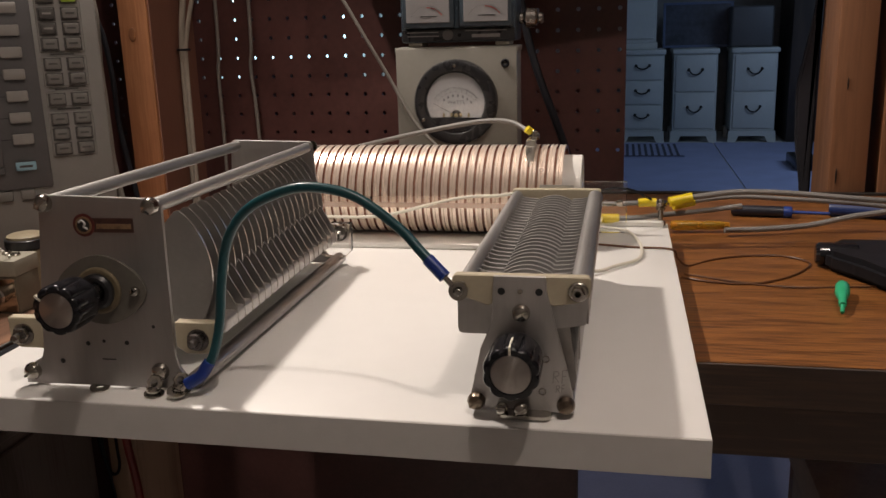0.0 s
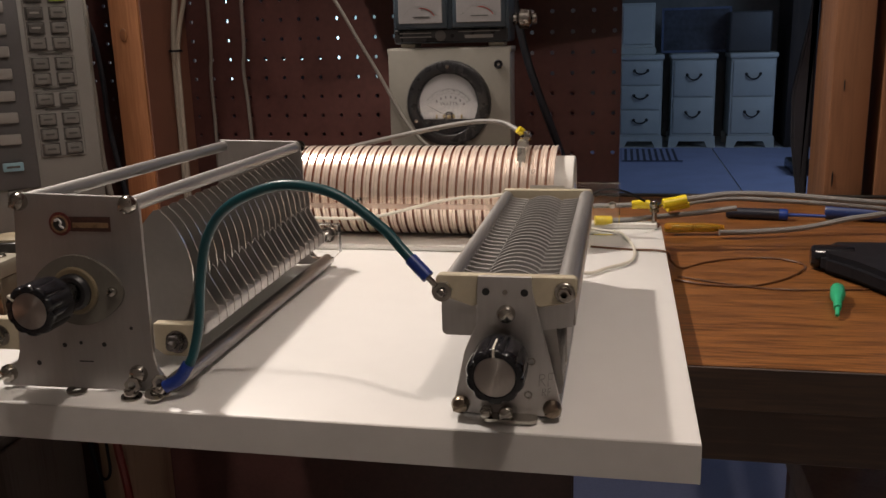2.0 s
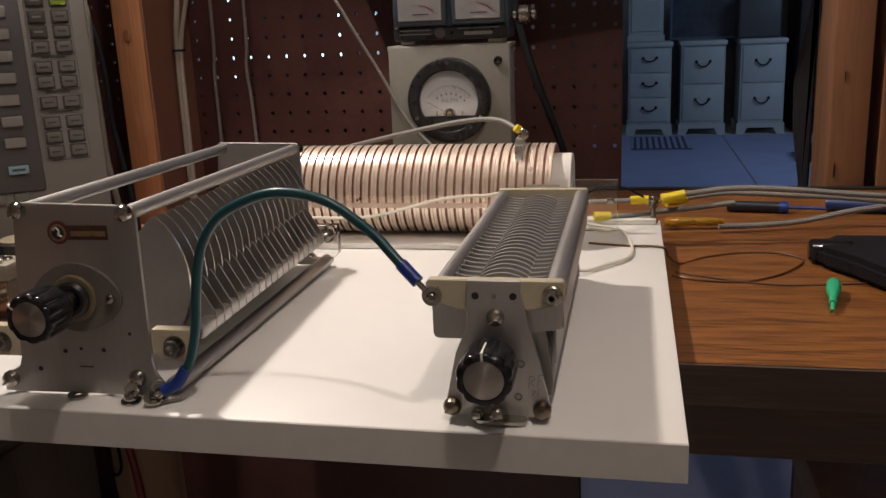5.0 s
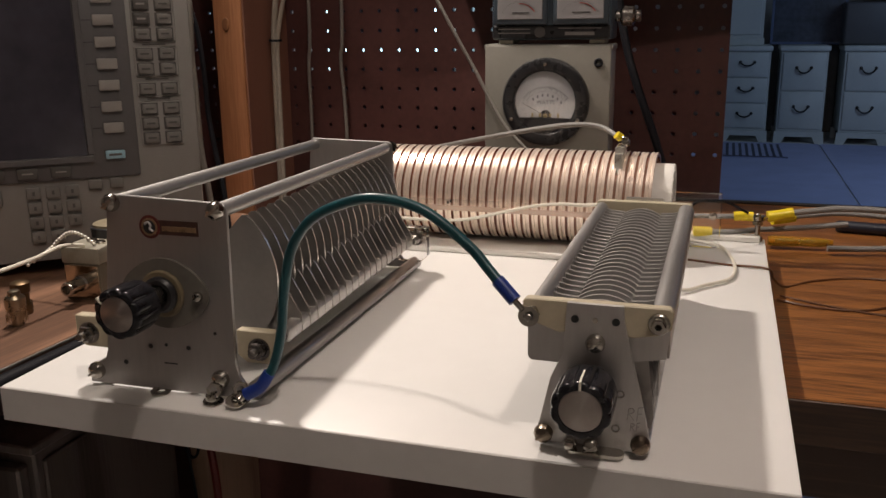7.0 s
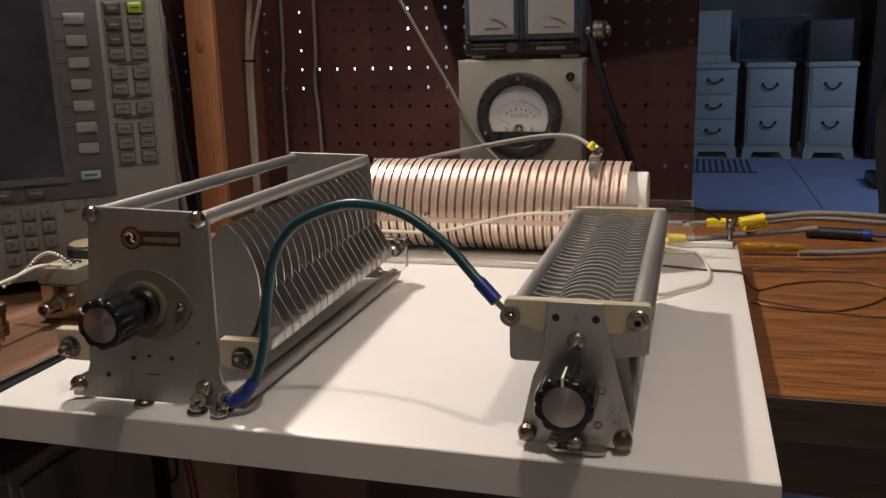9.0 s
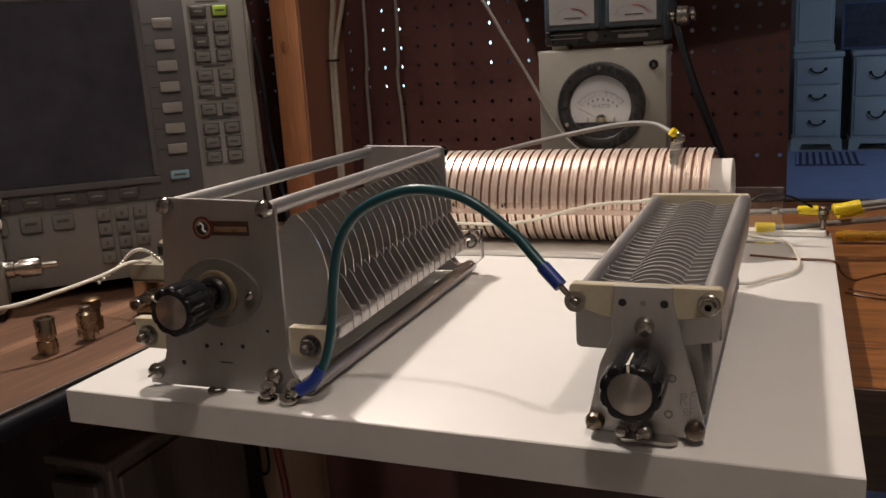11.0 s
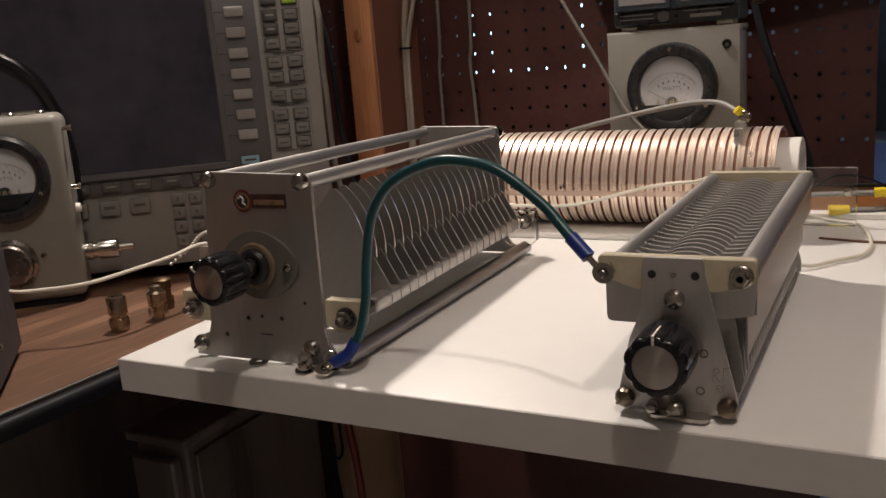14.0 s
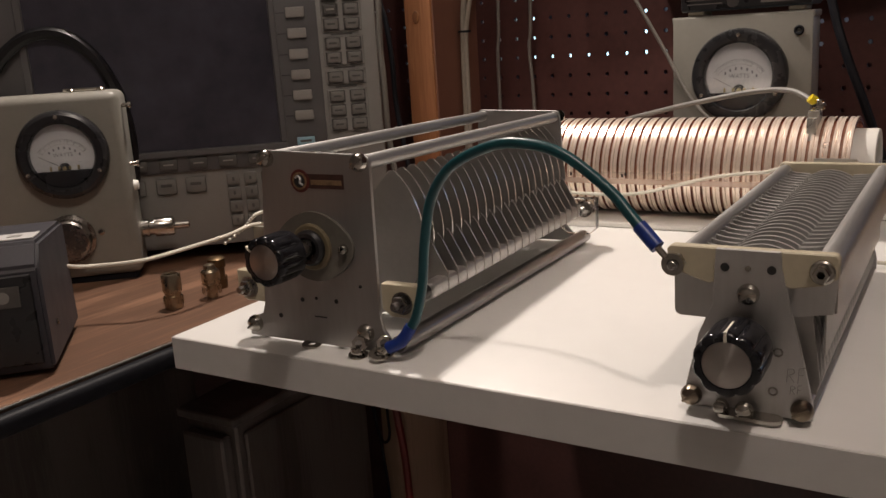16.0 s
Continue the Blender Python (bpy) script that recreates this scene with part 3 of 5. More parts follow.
    part("decal_ring", lathe(B(), [(0.0034, 0), (0.0044, 0), (0.0044, 0.0003), (0.0034, 0.0003)], 24, facing(-0.0045, -0.0009, 0.0865)), DECAL_GOLD, d)
    part("decal_bar", box(B(), 0.002, 0.0205, -0.0007, -0.00045, 0.0847, 0.0872, 0), DECAL_GOLD, d)
    part("decal_disc", lathe(B(), [(0, 0), (0.0033, 0), (0.0033, 0.0003), (0, 0.0003)], 24, facing(-0.0045, -0.0009, 0.0865)), INK, d)
    part("decal_mark", tube(B(), [(-0.0068, -0.0013, 0.0880), (-0.0050, -0.0013, 0.0889), (-0.0036, -0.0013, 0.0874), (-0.0042, -0.0013, 0.0858), (-0.0024, -0.0013, 0.0845)], 0.0006, 6), DIAL, d, "pale curved mark")
    # punched holes, as small dark inserts
    for x, z, r in ((-0.0265, 0.0145, 0.0013), (-0.011, 0.0245, 0.0012), (0.0105, 0.0255, 0.0012), (0.026, 0.0345, 0.0009), (-0.002, 0.026, 0.0009)):
        part("hole", lathe(B(), [(0, 0), (r, 0), (r, 0.0002), (0, 0.0002)], 12, facing(x, -0.0001, z)), INK, c)
    part("slot", box(B(), -0.004, 0.0035, -0.0003, -0.0001, 0.0160, 0.0166, 0), INK, c)
    # insulating bars with the stator bolts, front and rear
    for y0, y1, top, low, out in ((0.0035, 0.0095, 0.036, 0.0195, 0.0), (0.2365, 0.2435, 0.0345, 0.0085, 0.0045)):
        for x0, x1 in ((0.0355, 0.0565 + out), (-0.0575 - out, -0.0385)):
            bm = prism(B(), [(x0, top), (x1, top), (x1, low + 0.0045), (x1 - 0.005 * (1 if x1 > 0 else 0), low), (x0 + 0.005, low), (x0, low + 0.0035)], y1 - y0, pose(0, y0, 0))
            bmesh.ops.bevel(bm, geom=list(bm.edges), offset=0.0004, segments=1, affect="EDGES")
            insulator = part("insulator", bm, CERAMIC if y0 < 0.1 else ACRYLIC, c, "cream ceramic insulator block" if y0 < 0.1 else "clear acrylic insulator block")
            xs = (0.0475 if x0 > 0 else -0.0495) if y0 < 0.1 else (0.0530 if x0 > 0 else -0.0500)
            bm = B()
            y = y0 if y0 < 0.1 else y0 - 0.0002
            lathe(bm, [(0.0021, 0), (0.0058, 0), (0.0058, 0.0008), (0.0021, 0.0008)], 20, facing(xs, y, 0.027))
            hexnut(bm, facing(xs, y - 0.0009, 0.027), 0.0045, 0.0034)
            rod(bm, (xs, y - 0.0085, 0.027), (xs, y + 0.012, 0.027), 0.0021, 12)
            if y0 > 0.1:
                hexnut(bm, pose(xs, y1 + 0.0002, 0.027, -90), 0.0045, 0.0034)
                for k in range(4):
                    lathe(bm, [(0.0026, 0), (0.0033, 0.0006), (0.0026, 0.0012)], 14, facing(xs, y0 - 0.0046 - k * 0.0015, 0.027))
            part("bolt", bm, STEEL if y0 > 0.1 or x0 < 0 else DARK_STEEL, insulator, "zinc-plated bolt and nut" if y0 > 0.1 or x0 < 0 else "darkened steel bolt and nut")
    for x in (0.0490, -0.0495):
        part("stator_rod", rod(B(), (x, 0.0096, 0.0255), (x, 0.2225, 0.0255), 0.0028, 12), ALU_ROD, c)
    part("stator_bar", box(B(), 0.0480, 0.0556, 0.020, 0.2235, 0.0245, 0.0330, 0.0022, 3), mat("dull_bar", (0.46, 0.44, 0.425), 0.40, 0.85, 0.2, 80, 0.05), c, "dull grey stator bar")
    part("spacer", rod(B(), (0.0510, 0.0097, 0.0290), (0.0510, 0.0198, 0.0290), 0.0042, 14), BRONZE, c, "dark spacer sleeve")
    # vanes
    steps, first, pitch = 20, 0.0300, 0.01005
    R = 0.0458
    rot = []
    for k in range(29):
        a = radians(-104 + 152 * k / 28)
        rot.append((R * math.cos(a), 0.0535 + R * math.sin(a)))
    rot += [(0.0275, 0.0535 + 0.0335), (0.0225, 0.0535 + 0.028), (0.004, 0.0535 + 0.008), (-0.006, 0.0535), (-0.006, 0.0535 - 0.012), (-0.010, 0.0535 - 0.040)]
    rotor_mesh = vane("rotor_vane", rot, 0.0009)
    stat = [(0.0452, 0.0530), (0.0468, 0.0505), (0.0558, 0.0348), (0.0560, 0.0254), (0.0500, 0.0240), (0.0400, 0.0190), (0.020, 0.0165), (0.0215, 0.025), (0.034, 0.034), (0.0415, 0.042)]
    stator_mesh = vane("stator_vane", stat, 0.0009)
    for k in range(steps):
        v = new("rotor_vane", rotor_mesh)
        v.parent, v.location = c, (0, first + k * pitch, 0)
        if k == 0:
            v.scale = (1, 1.6, 1)
    for k in range(steps - 1):
        v = new("stator_vane", stator_mesh)
        v.parent, v.location = c, (0, first + (k + 0.5) * pitch, 0)
    # solder lugs at the foot
    for x, y, z, turn in ((0.0255, -0.006, 0.0022, 20), (0.039, -0.004, 0.0035, -30), (-0.0065, -0.002, 0.0025, 10)):
        bm = B()
        lathe(bm, [(0.0022, 0), (0.0050, 0), (0.0052, 0.0005), (0.0050, 0.001), (0.0022, 0.001)], 18, pose(x, y, z - 0.0015, 4, 3, turn))
        lug = part("solder_lug", bm, CHROME, c, "tinned ring lug")
        if x > 0:
            screw(lug, pose(x, y, z, 12, -8, 0), 0.0036, 0.0036)
            hexnut_bm = hexnut(B(), pose(x + 0.0005, y + 0.002, z + 0.004, 70, 10, 10), 0.0042, 0.003)
            part("nut", hexnut_bm, CHROME, lug)
    return c


STEEL_ROD = mat("polished_rod", (0.34, 0.32, 0.31), 0.30, 1.0, 0.12, 60, 0.04, (1, 0.2, 1))
ALU_ROD = mat("aluminium_rod", (0.46, 0.45, 0.44), 0.46, 0.88, 0.08, 70, 0.05, (1, 0.2, 1))
large_capacitor()


# ---- small variable capacitor ----
def small_capacitor():
    c = thing("small_capacitor", "small aluminium air variable capacitor with ceramic ends", "capacitor", pose(0.1155, 0.016, 0.8))
    # ceramic end frames
    cer = [(-0.0315, 0.0650), (-0.0300, 0.0665), (0.0300, 0.0665), (0.0315, 0.0650), (0.0310, 0.0575), (0.0260, 0.0545), (0.0150, 0.0525), (0.0090, 0.0545), (-0.0090, 0.0545), (-0.0150, 0.0520), (-0.0270, 0.0560), (-0.0312, 0.0590)]
    front = prism(B(), cer, 0.0050, pose(0, 0.001, 0))
    bmesh.ops.bevel(front, geom=list(front.edges), offset=0.0005, segments=1, affect="EDGES")
    part("front_insulator", front, CERAMIC, c, "cream ceramic end frame")
    rear = prism(B(), [(x * 0.965, z - 0.0015) for x, z in cer], 0.0050, pose(0, 0.2225, 0))
    bmesh.ops.bevel(rear, geom=list(rear.edges), offset=0.0005, segments=1, affect="EDGES")
    part("rear_insulator", rear, CERAMIC, c, "cream ceramic end frame")
    # end brackets
    br = [(-0.0120, 0.0668), (0.0115, 0.0668), (0.0120, 0.0600), (0.0155, 0.0450), (0.0195, 0.0300), (0.0245, 0.0080), (0.0245, 0.0018), (-0.0235, 0.0018), (-0.0238, 0.0080), (-0.0185, 0.0320), (-0.0130, 0.0450), (-0.0125, 0.0600)]
    bm = prism(B(), br, 0.0018, pose(0, -0.0010, 0))
    bmesh.ops.bevel(bm, geom=list(bm.edges), offset=0.0003, segments=1, affect="EDGES")
    part("front_bracket", bm, ALU_PALE, c, "brushed aluminium bracket")
    part("rear_bracket", prism(B(), br, 0.0018, pose(0, 0.2278, 0)), ALU_PALE, c)
    # stator end plates seen behind the ceramic
    for y in (0.0075, 0.2195):
        part("stator_end_plate", prism(B(), [(-0.0303, 0.0560), (-0.0303, 0.0385), (-0.0297, 0.0368), (-0.0282, 0.0360), (-0.0145, 0.0360), (-0.0140, 0.0560)], 0.0012, pose(0, y, 0)), ALU_PALE, c)
        part("stator_end_plate", prism(B(), [(0.0140, 0.0560), (0.0140, 0.0395), (0.0290, 0.0420), (0.0305, 0.0560)], 0.0012, pose(0, y, 0)), ALU_PALE, c)
    for x, z, r, name in ((-0.0268, 0.0600, 0.0040, "stator_rod"), (0.0266, 0.0600, 0.0050, "stator_rod"), (-0.0205, 0.0055, 0.0028, "base_rod"), (0.0205, 0.0048, 0.0022, "base_rod")):
        part(name, rod(B(), (x, 0.0062, z), (x, 0.2222, z), r, 16), ALU_ROD, c)
    # Right-hand plates use the darker aluminium, so their shade is in the colour.
    part("side_plate", box(B(), 0.0292, 0.0302, 0.0090, 0.2190, 0.0420, 0.0590, 0.0003), ALU_PLATE, c)
    part("lower_side_plate", box(B(), 0.0256, 0.0264, 0.0115, 0.2165, 0.0235, 0.0430, 0.0003), ALU_PLATE, c)
    part("side_plate", box(B(), -0.0302, -0.0292, 0.0090, 0.2190, 0.0390, 0.0590, 0.0003), ALU_PALE, c)
    part("base_strip", box(B(), 0.0140, 0.0240, 0.0010, 0.2270, 0.0014, 0.0024, 0.0003), ALU_PALE, c)
    part("base_strip", box(B(), -0.0230, -0.0130, 0.0010, 0.2270, 0.0014, 0.0024, 0.0003), ALU_PALE, c)
    part("shaft", rod(B(), (-0.0020, -0.0155, 0.0305), (-0.0020, 0.2270, 0.0305), 0.0032, 16), STEEL, c)
    part("rotor_end_plate", prism(B(), [(0.0080, 0.0085), (0.0238, 0.0085), (0.0250, 0.0140), (0.0215, 0.0420), (0.0080, 0.0420)], 0.0012, pose(0, 0.0100, 0)), ALU_PLATE, c)
    # screws
    screw(c, facing(0.0005, -0.0012, 0.0500), 0.0042, 0.0045)
    for x in (-0.0208, 0.0208):
        screw(c, facing(x, -0.0012, 0.0062), 0.0043, 0.0044, BROWNED_STEEL)
    for x in (-0.0085, 0.0, 0.0085):
        part("hole", lathe(B(), [(0, 0), (0.0017 if x else 0.0012, 0), (0.0017 if x else 0.0012, 0.0003), (0, 0.0003)], 12, facing(x, -0.0011, 0.0597)), INK if x else CHROME, c)
    for x, z in ((0.0115, 0.0280), (0.0100, 0.0120)):
        part("hole", lathe(B(), [(0.0012, 0), (0.0019, 0), (0.0019, 0.0003), (0.0012, 0.0003)], 12, facing(x, -0.0011, z)), STEEL, c)
    for px, pz, k in ((0.0148, 0.0165, 1.0), (0.0162, 0.0118, 0.62)):
        bm = B()
        for stroke in (((0, 0), (0.0004, 0.0055)), ((0.0002, 0.0054), (0.0022, 0.0056), (0.0026, 0.0040), (0.0004, 0.0028)), ((0.0010, 0.0028), (0.0028, 0.0002)), ((0.0040, 0.0), (0.0044, 0.0062)), ((0.0044, 0.0062), (0.0066, 0.0066)), ((0.0042, 0.0034), (0.0060, 0.0036))):
            tube(bm, [(px + x * k, -0.0011, pz + z * k) for x, z in stroke], 0.00022, 5, 4)
        part("pencil_mark", bm, PENCIL, c, "pencilled letters RF")
    bm = B()
    lathe(bm, [(0.0015, 0), (0.0046, 0), (0.0046, 0.0015), (0.0040, 0.0022), (0.0015, 0.0022)], 20, facing(0.0258, 0.0010, 0.0600))
    hexnut(bm, facing(0.0258, -0.0013, 0.0600), 0.0031, 0.0028)
    part("bolt", bm, CHROME, c, "bright bolt with washer")
    bm = B()
    hexnut(bm, facing(-0.0275, 0.0005, 0.0600), 0.0040, 0.0040)
    rod(bm, (-0.0275, -0.0065, 0.0600), (-0.0275, 0.001, 0.0600), 0.0018, 10)
    part("bolt", bm, STEEL, c, "zinc-plated bolt and nut")
    # mounting lug under the front
    bm = B()
    ends = [(0.0105 + 0.0040 * math.cos(radians(t)), 0.0050 + 0.0040 * math.sin(radians(t))) for t in range(-90, 91, 20)]
    ends += [(-0.0065 + 0.0040 * math.cos(radians(t)), 0.0050 + 0.0040 * math.sin(radians(t))) for t in range(90, 271, 20)]
    prism(bm, ends, 0.0016, pose(0, 0, 0.0012, 90, 0, 0))
    box(bm, -0.0105, -0.0065, -0.0085, -0.0020, 0.0026, 0.0062, 0.0008, 2)
    lug = part("mounting_lug", bm, CHROME, c, "bent tinned mounting lug")
    screw(lug, facing(0.0005, -0.0050, 0.0045), 0.0036, 0.0036)
    part("nut", hexnut(B(), facing(-0.0085, -0.0030, 0.0045), 0.0030, 0.0030), CHROME, lug)
    knob(c, facing(-0.0012, -0.0075, 0.0308), 0.0127, 0.0215, 2)
    # vanes
    n, first, pitch = 27, 0.0125, 0.00775
    s = [(-0.0290, 0.0615), (-0.0270, 0.0628), (-0.0235, 0.0612), (-0.0190, 0.0605), (-0.0115, 0.0602), (-0.0100, 0.0500), (-0.0145, 0.0440), (-0.0285, 0.0380)]
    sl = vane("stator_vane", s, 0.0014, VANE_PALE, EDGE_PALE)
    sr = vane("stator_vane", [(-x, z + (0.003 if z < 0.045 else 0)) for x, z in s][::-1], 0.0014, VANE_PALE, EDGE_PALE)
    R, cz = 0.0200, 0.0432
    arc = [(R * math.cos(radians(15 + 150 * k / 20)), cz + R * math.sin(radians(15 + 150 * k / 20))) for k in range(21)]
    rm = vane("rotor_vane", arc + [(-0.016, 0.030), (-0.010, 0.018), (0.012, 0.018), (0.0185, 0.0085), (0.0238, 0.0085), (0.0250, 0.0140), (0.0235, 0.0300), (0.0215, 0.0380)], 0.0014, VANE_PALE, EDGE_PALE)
    for k in range(n):
        for me in (sl, sr):
            v = new("stator_vane", me)
            v.parent, v.location = c, (0, first + k * pitch, 0)
    for k in range(n - 1):
        v = new("rotor_vane", rm)
        v.parent, v.location = c, (0, first + (k + 0.5) * pitch, 0)
    return c


small_capacitor()


# ---- tapped coil ----
def coil():
    c = thing("tapped_coil", "large copper coil wound on a white plastic pipe", "coil", pose(0, 0.365, 0.8))
    zc, r0, r1, pitch, w = 0.0417, 0.0337, 0.0369, 0.00708, 0.0051
    turns = 31.4
    # cupped ribbon: both rims stand proud of its middle
    cup = ((-w / 2, r0), (-w / 2, r1), (-w / 2 + 0.0017, r1), (-0.0004, r1 - 0.0008), (0.0004, r1 - 0.0008), (w / 2 - 0.0017, r1), (w / 2, r1), (w / 2, r0))
    bm = B()
    n = int((turns + 0.34) * 40)
    rows = []
    for k in range(n + 1):
        a = 2 * math.pi * k / 40
        x = 0.1155 - w / 2 - pitch * (turns - k / 40)
        ca, sa = -math.cos(a), math.sin(a)
        rows.append([bm.verts.new((x + dx, r * ca, zc + r * sa)) for dx, r in cup])
    for a, b in zip(rows, rows[1:]):
        for k in range(8):
            j = (k + 1) % 8
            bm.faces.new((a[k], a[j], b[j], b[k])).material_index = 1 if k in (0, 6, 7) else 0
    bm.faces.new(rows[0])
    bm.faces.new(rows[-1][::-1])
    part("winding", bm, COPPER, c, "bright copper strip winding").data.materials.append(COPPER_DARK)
    # Sleeve added under the ribbon; its brown stands in for shade in the gaps.
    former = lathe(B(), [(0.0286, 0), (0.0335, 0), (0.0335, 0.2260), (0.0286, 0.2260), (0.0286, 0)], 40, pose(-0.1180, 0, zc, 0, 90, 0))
    part("gap_sleeve", former, mat("gap_shade_brown", (0.42, 0.23, 0.15), 0.40, vary=0.3, scale=90, bump=0.04), c, "brown sleeve added to darken the winding's gaps")
    strip = B()
    path = [(r1 * 1.012, radians(t)) for t in (-15, -12, -8, -4, 0)]
    lo = [(-rr * math.cos(t), zc + rr * math.sin(t)) for rr, t in path]
    for (y0, z0), (y1, z1) in zip(lo, lo[1:]):
        strip.faces.new([strip.verts.new(p) for p in ((-0.105, y0, z0), (0.112, y0, z0), (0.112, y1, z1), (-0.105, y1, z1))])
    for f in list(strip.faces)[:2]:
        f.material_index = 1
    bmesh.ops.remove_doubles(strip, verts=strip.verts, dist=1e-6)
    part("tape_strip", strip, TAPE, c, "translucent amber tape strip").data.materials.append(TAPE_EDGE)
    bm = B()
    lathe(bm, [(0.0225, 0), (0.0270, 0), (0.0285, 0.0006), (0.0285, 0.2894), (0.0278, 0.29), (0.0225, 0.29), (0.0225, 0)], 40, pose(-0.162, 0, zc, 0, 90, 0))
    part("pipe", bm, PVC, c, "white plastic pipe")
    bm = B()
    box(bm, -0.165, 0.119, -0.047, 0.045, 0.0, 0.0046, 0.0008)
    box(bm, 0.1195, 0.196, 0.0455, 0.058, 0.0002, 0.0052, 0.0008)
    part("base", bm, PVC, c, "white plastic base strip")
    for x in (-0.150,):
        bm = B()
        prism(bm, [(-0.018, 0.0047), (0.018, 0.0047), (0.014, 0.017), (-0.014, 0.017)], 0.006, pose(x, 0, 0, 0, 0, 90))
        part("saddle", bm, CREAM, c)
    for x, z in ((-0.0880, -0.0035), (-0.0460, -0.0040), (-0.0435, -0.0028)):
        y = -math.sqrt((r1 * 1.02) ** 2 - z * z)
        part("tape_mark", box(B(), x, x + 0.0016, y - 0.0004, y, zc + z, zc + z + 0.0024, 0), INK, c, "small dark mark on the tape")
    # tap clip
    bm = B()
    box(bm, 0.0830, 0.0905, -0.0170, -0.0020, 0.0745, 0.0845, 0.0010, 2)
    box(bm, 0.0836, 0.0900, -0.0245, -0.0150, 0.0620, 0.0800, 0.0009, 2)
    clip = part("tap_clip", bm, mat("bright_tin", (0.72, 0.69, 0.63), 0.28, 0.8, 0.15, 90, 0.03), c, "bright tap clip")
    bm = B()
    hexnut(bm, pose(0.0885, -0.006, 0.0845, -20, 8, 15), 0.0046, 0.0050)
    rod(bm, (0.0885, -0.006, 0.0830), (0.0892, -0.0065, 0.0915), 0.0028, 10)
    part("bolt", bm, CHROME, clip)
    # clear end bracket
    part("end_bracket", box(B(), 0.127, 0.164, 0.016, 0.0190, 0.0012, 0.0455, 0.0005), ACRYLIC, c, "clear acrylic end bracket")
    screw(c, facing(0.158, 0.016, 0.0270), 0.0032, 0.0020)
    return c


coil()

# ---- wires on the board ----
w = thing("jumper_lead", "green insulated jumper lead with blue crimped ends", "wire")
part("lead", tube(B(), [(0.0775, 0.0135, 0.8700), (0.0690, 0.017, 0.8780), (0.0595, 0.0195, 0.8870), (0.0400, 0.020, 0.9010), (0.0215, 0.020, 0.9055), (0.0055, 0.020, 0.9040), (-0.0140, 0.020, 0.8950), (-0.0255, 0.020, 0.8800), (-0.0310, 0.020, 0.8580), (-0.0335, 0.0195, 0.8380), (-0.0375, 0.0175, 0.8215), (-0.0430, 0.015, 0.8125)], 0.0024, 12), GREEN_INS, w)
part("crimp_sleeve", tube(B(), [(0.0735, 0.0152, 0.8738), (0.0775, 0.0138, 0.8702), (0.0818, 0.0124, 0.8663)], 0.0031, 12), BLUE_INS, w, "blue crimp sleeve")
part("crimp_sleeve", tube(B(), [(-0.0395, 0.0165, 0.8180), (-0.0440, 0.0145, 0.8110), (-0.0510, 0.0125, 0.8070)], 0.0031, 12), BLUE_INS, w, "blue crimp sleeve")
bm = B()
lathe(bm, [(0.0022, 0), (0.0045, 0), (0.0045, 0.001), (0.0022, 0.001)], 16, facing(0.0878, 0.0125, 0.8600))
rod(bm, (0.0815, 0.0122, 0.8665), (0.0855, 0.0118, 0.8625), 0.0014, 8)
part("ring_terminal", bm, CHROME, w)
bm = B()
lathe(bm, [(0.0022, 0), (0.0048, 0), (0.0048, 0.001), (0.0022, 0.001)], 16, pose(-0.056, 0.0110, 0.8032, 12, 14, 0))
rod(bm, (-0.0510, 0.0122, 0.8068), (-0.0535, 0.0112, 0.8042), 0.0014, 8)
part("ring_terminal", bm, CHROME, w)

g = thing("tap_lead", "grey tap lead with a yellow terminal above the coil", "wire")
part("lead", tube(B(), [(-0.17, 0.47, 0.842), (-0.115, 0.44, 0.860), (-0.046, 0.402, 0.8785), (0.015, 0.392, 0.8915), (0.046, 0.388, 0.8960), (0.067, 0.382, 0.8955), (0.0815, 0.370, 0.8900), (0.0845, 0.362, 0.8895)], 0.0021, 10), GREY_INS, g)
part("terminal_sleeve", tube(B(), [(0.0825, 0.359, 0.8925), (0.0868, 0.361, 0.8885), (0.0872, 0.3625, 0.8835)], 0.0034, 12), YELLOW, g, "yellow vinyl sleeve")

tangle("white_lead", [(-0.126, 0.323, 0.817), (-0.097, 0.323, 0.826), (-0.082, 0.323, 0.825), (-0.048, 0.323, 0.825), (-0.023, 0.323, 0.828), (0.019, 0.323, 0.839), (0.045, 0.318, 0.844), (0.066, 0.29, 0.85), (0.080, 0.258, 0.8575), (0.0905, 0.2475, 0.8605)], 0.0013, WHITE_INS, "thin white lead passing in front of a copper coil")
tangle("white_loop", [(0.119, 0.405, 0.8078), (0.141, 0.403, 0.8019), (0.165, 0.386, 0.8019), (0.1755, 0.335, 0.8019), (0.173, 0.295, 0.8020), (0.156, 0.272, 0.8022), (0.146, 0.2585, 0.8022), (0.1375, 0.2515, 0.8040)], 0.0013, WHITE_INS, "loose loop of thin white wire on the board")
# Wires thickened and coloured near the oak, taking in their soft shadows.
ENAMEL = mat("brown_enamel_wire", (0.115, 0.048, 0.020), 0.4, vary=0.15, scale=60, bump=0.0)
tangle("enamelled_wire", [(0.142, 0.342, 0.8008), (0.170, 0.335, 0.8008), (0.1985, 0.330, 0.8010), (0.2040, 0.334, 0.7925), (0.214, 0.352, 0.7820), (0.234, 0.373, 0.7818), (0.262, 0.388, 0.7818), (0.292, 0.390, 0.7818), (0.309, 0.372, 0.7818), (0.302, 0.349, 0.7818), (0.282, 0.322, 0.7818), (0.256, 0.305, 0.7818), (0.225, 0.308, 0.7818), (0.2065, 0.318, 0.7818)], 0.0009, ENAMEL, "thin brown enamelled wire looped over the bench")
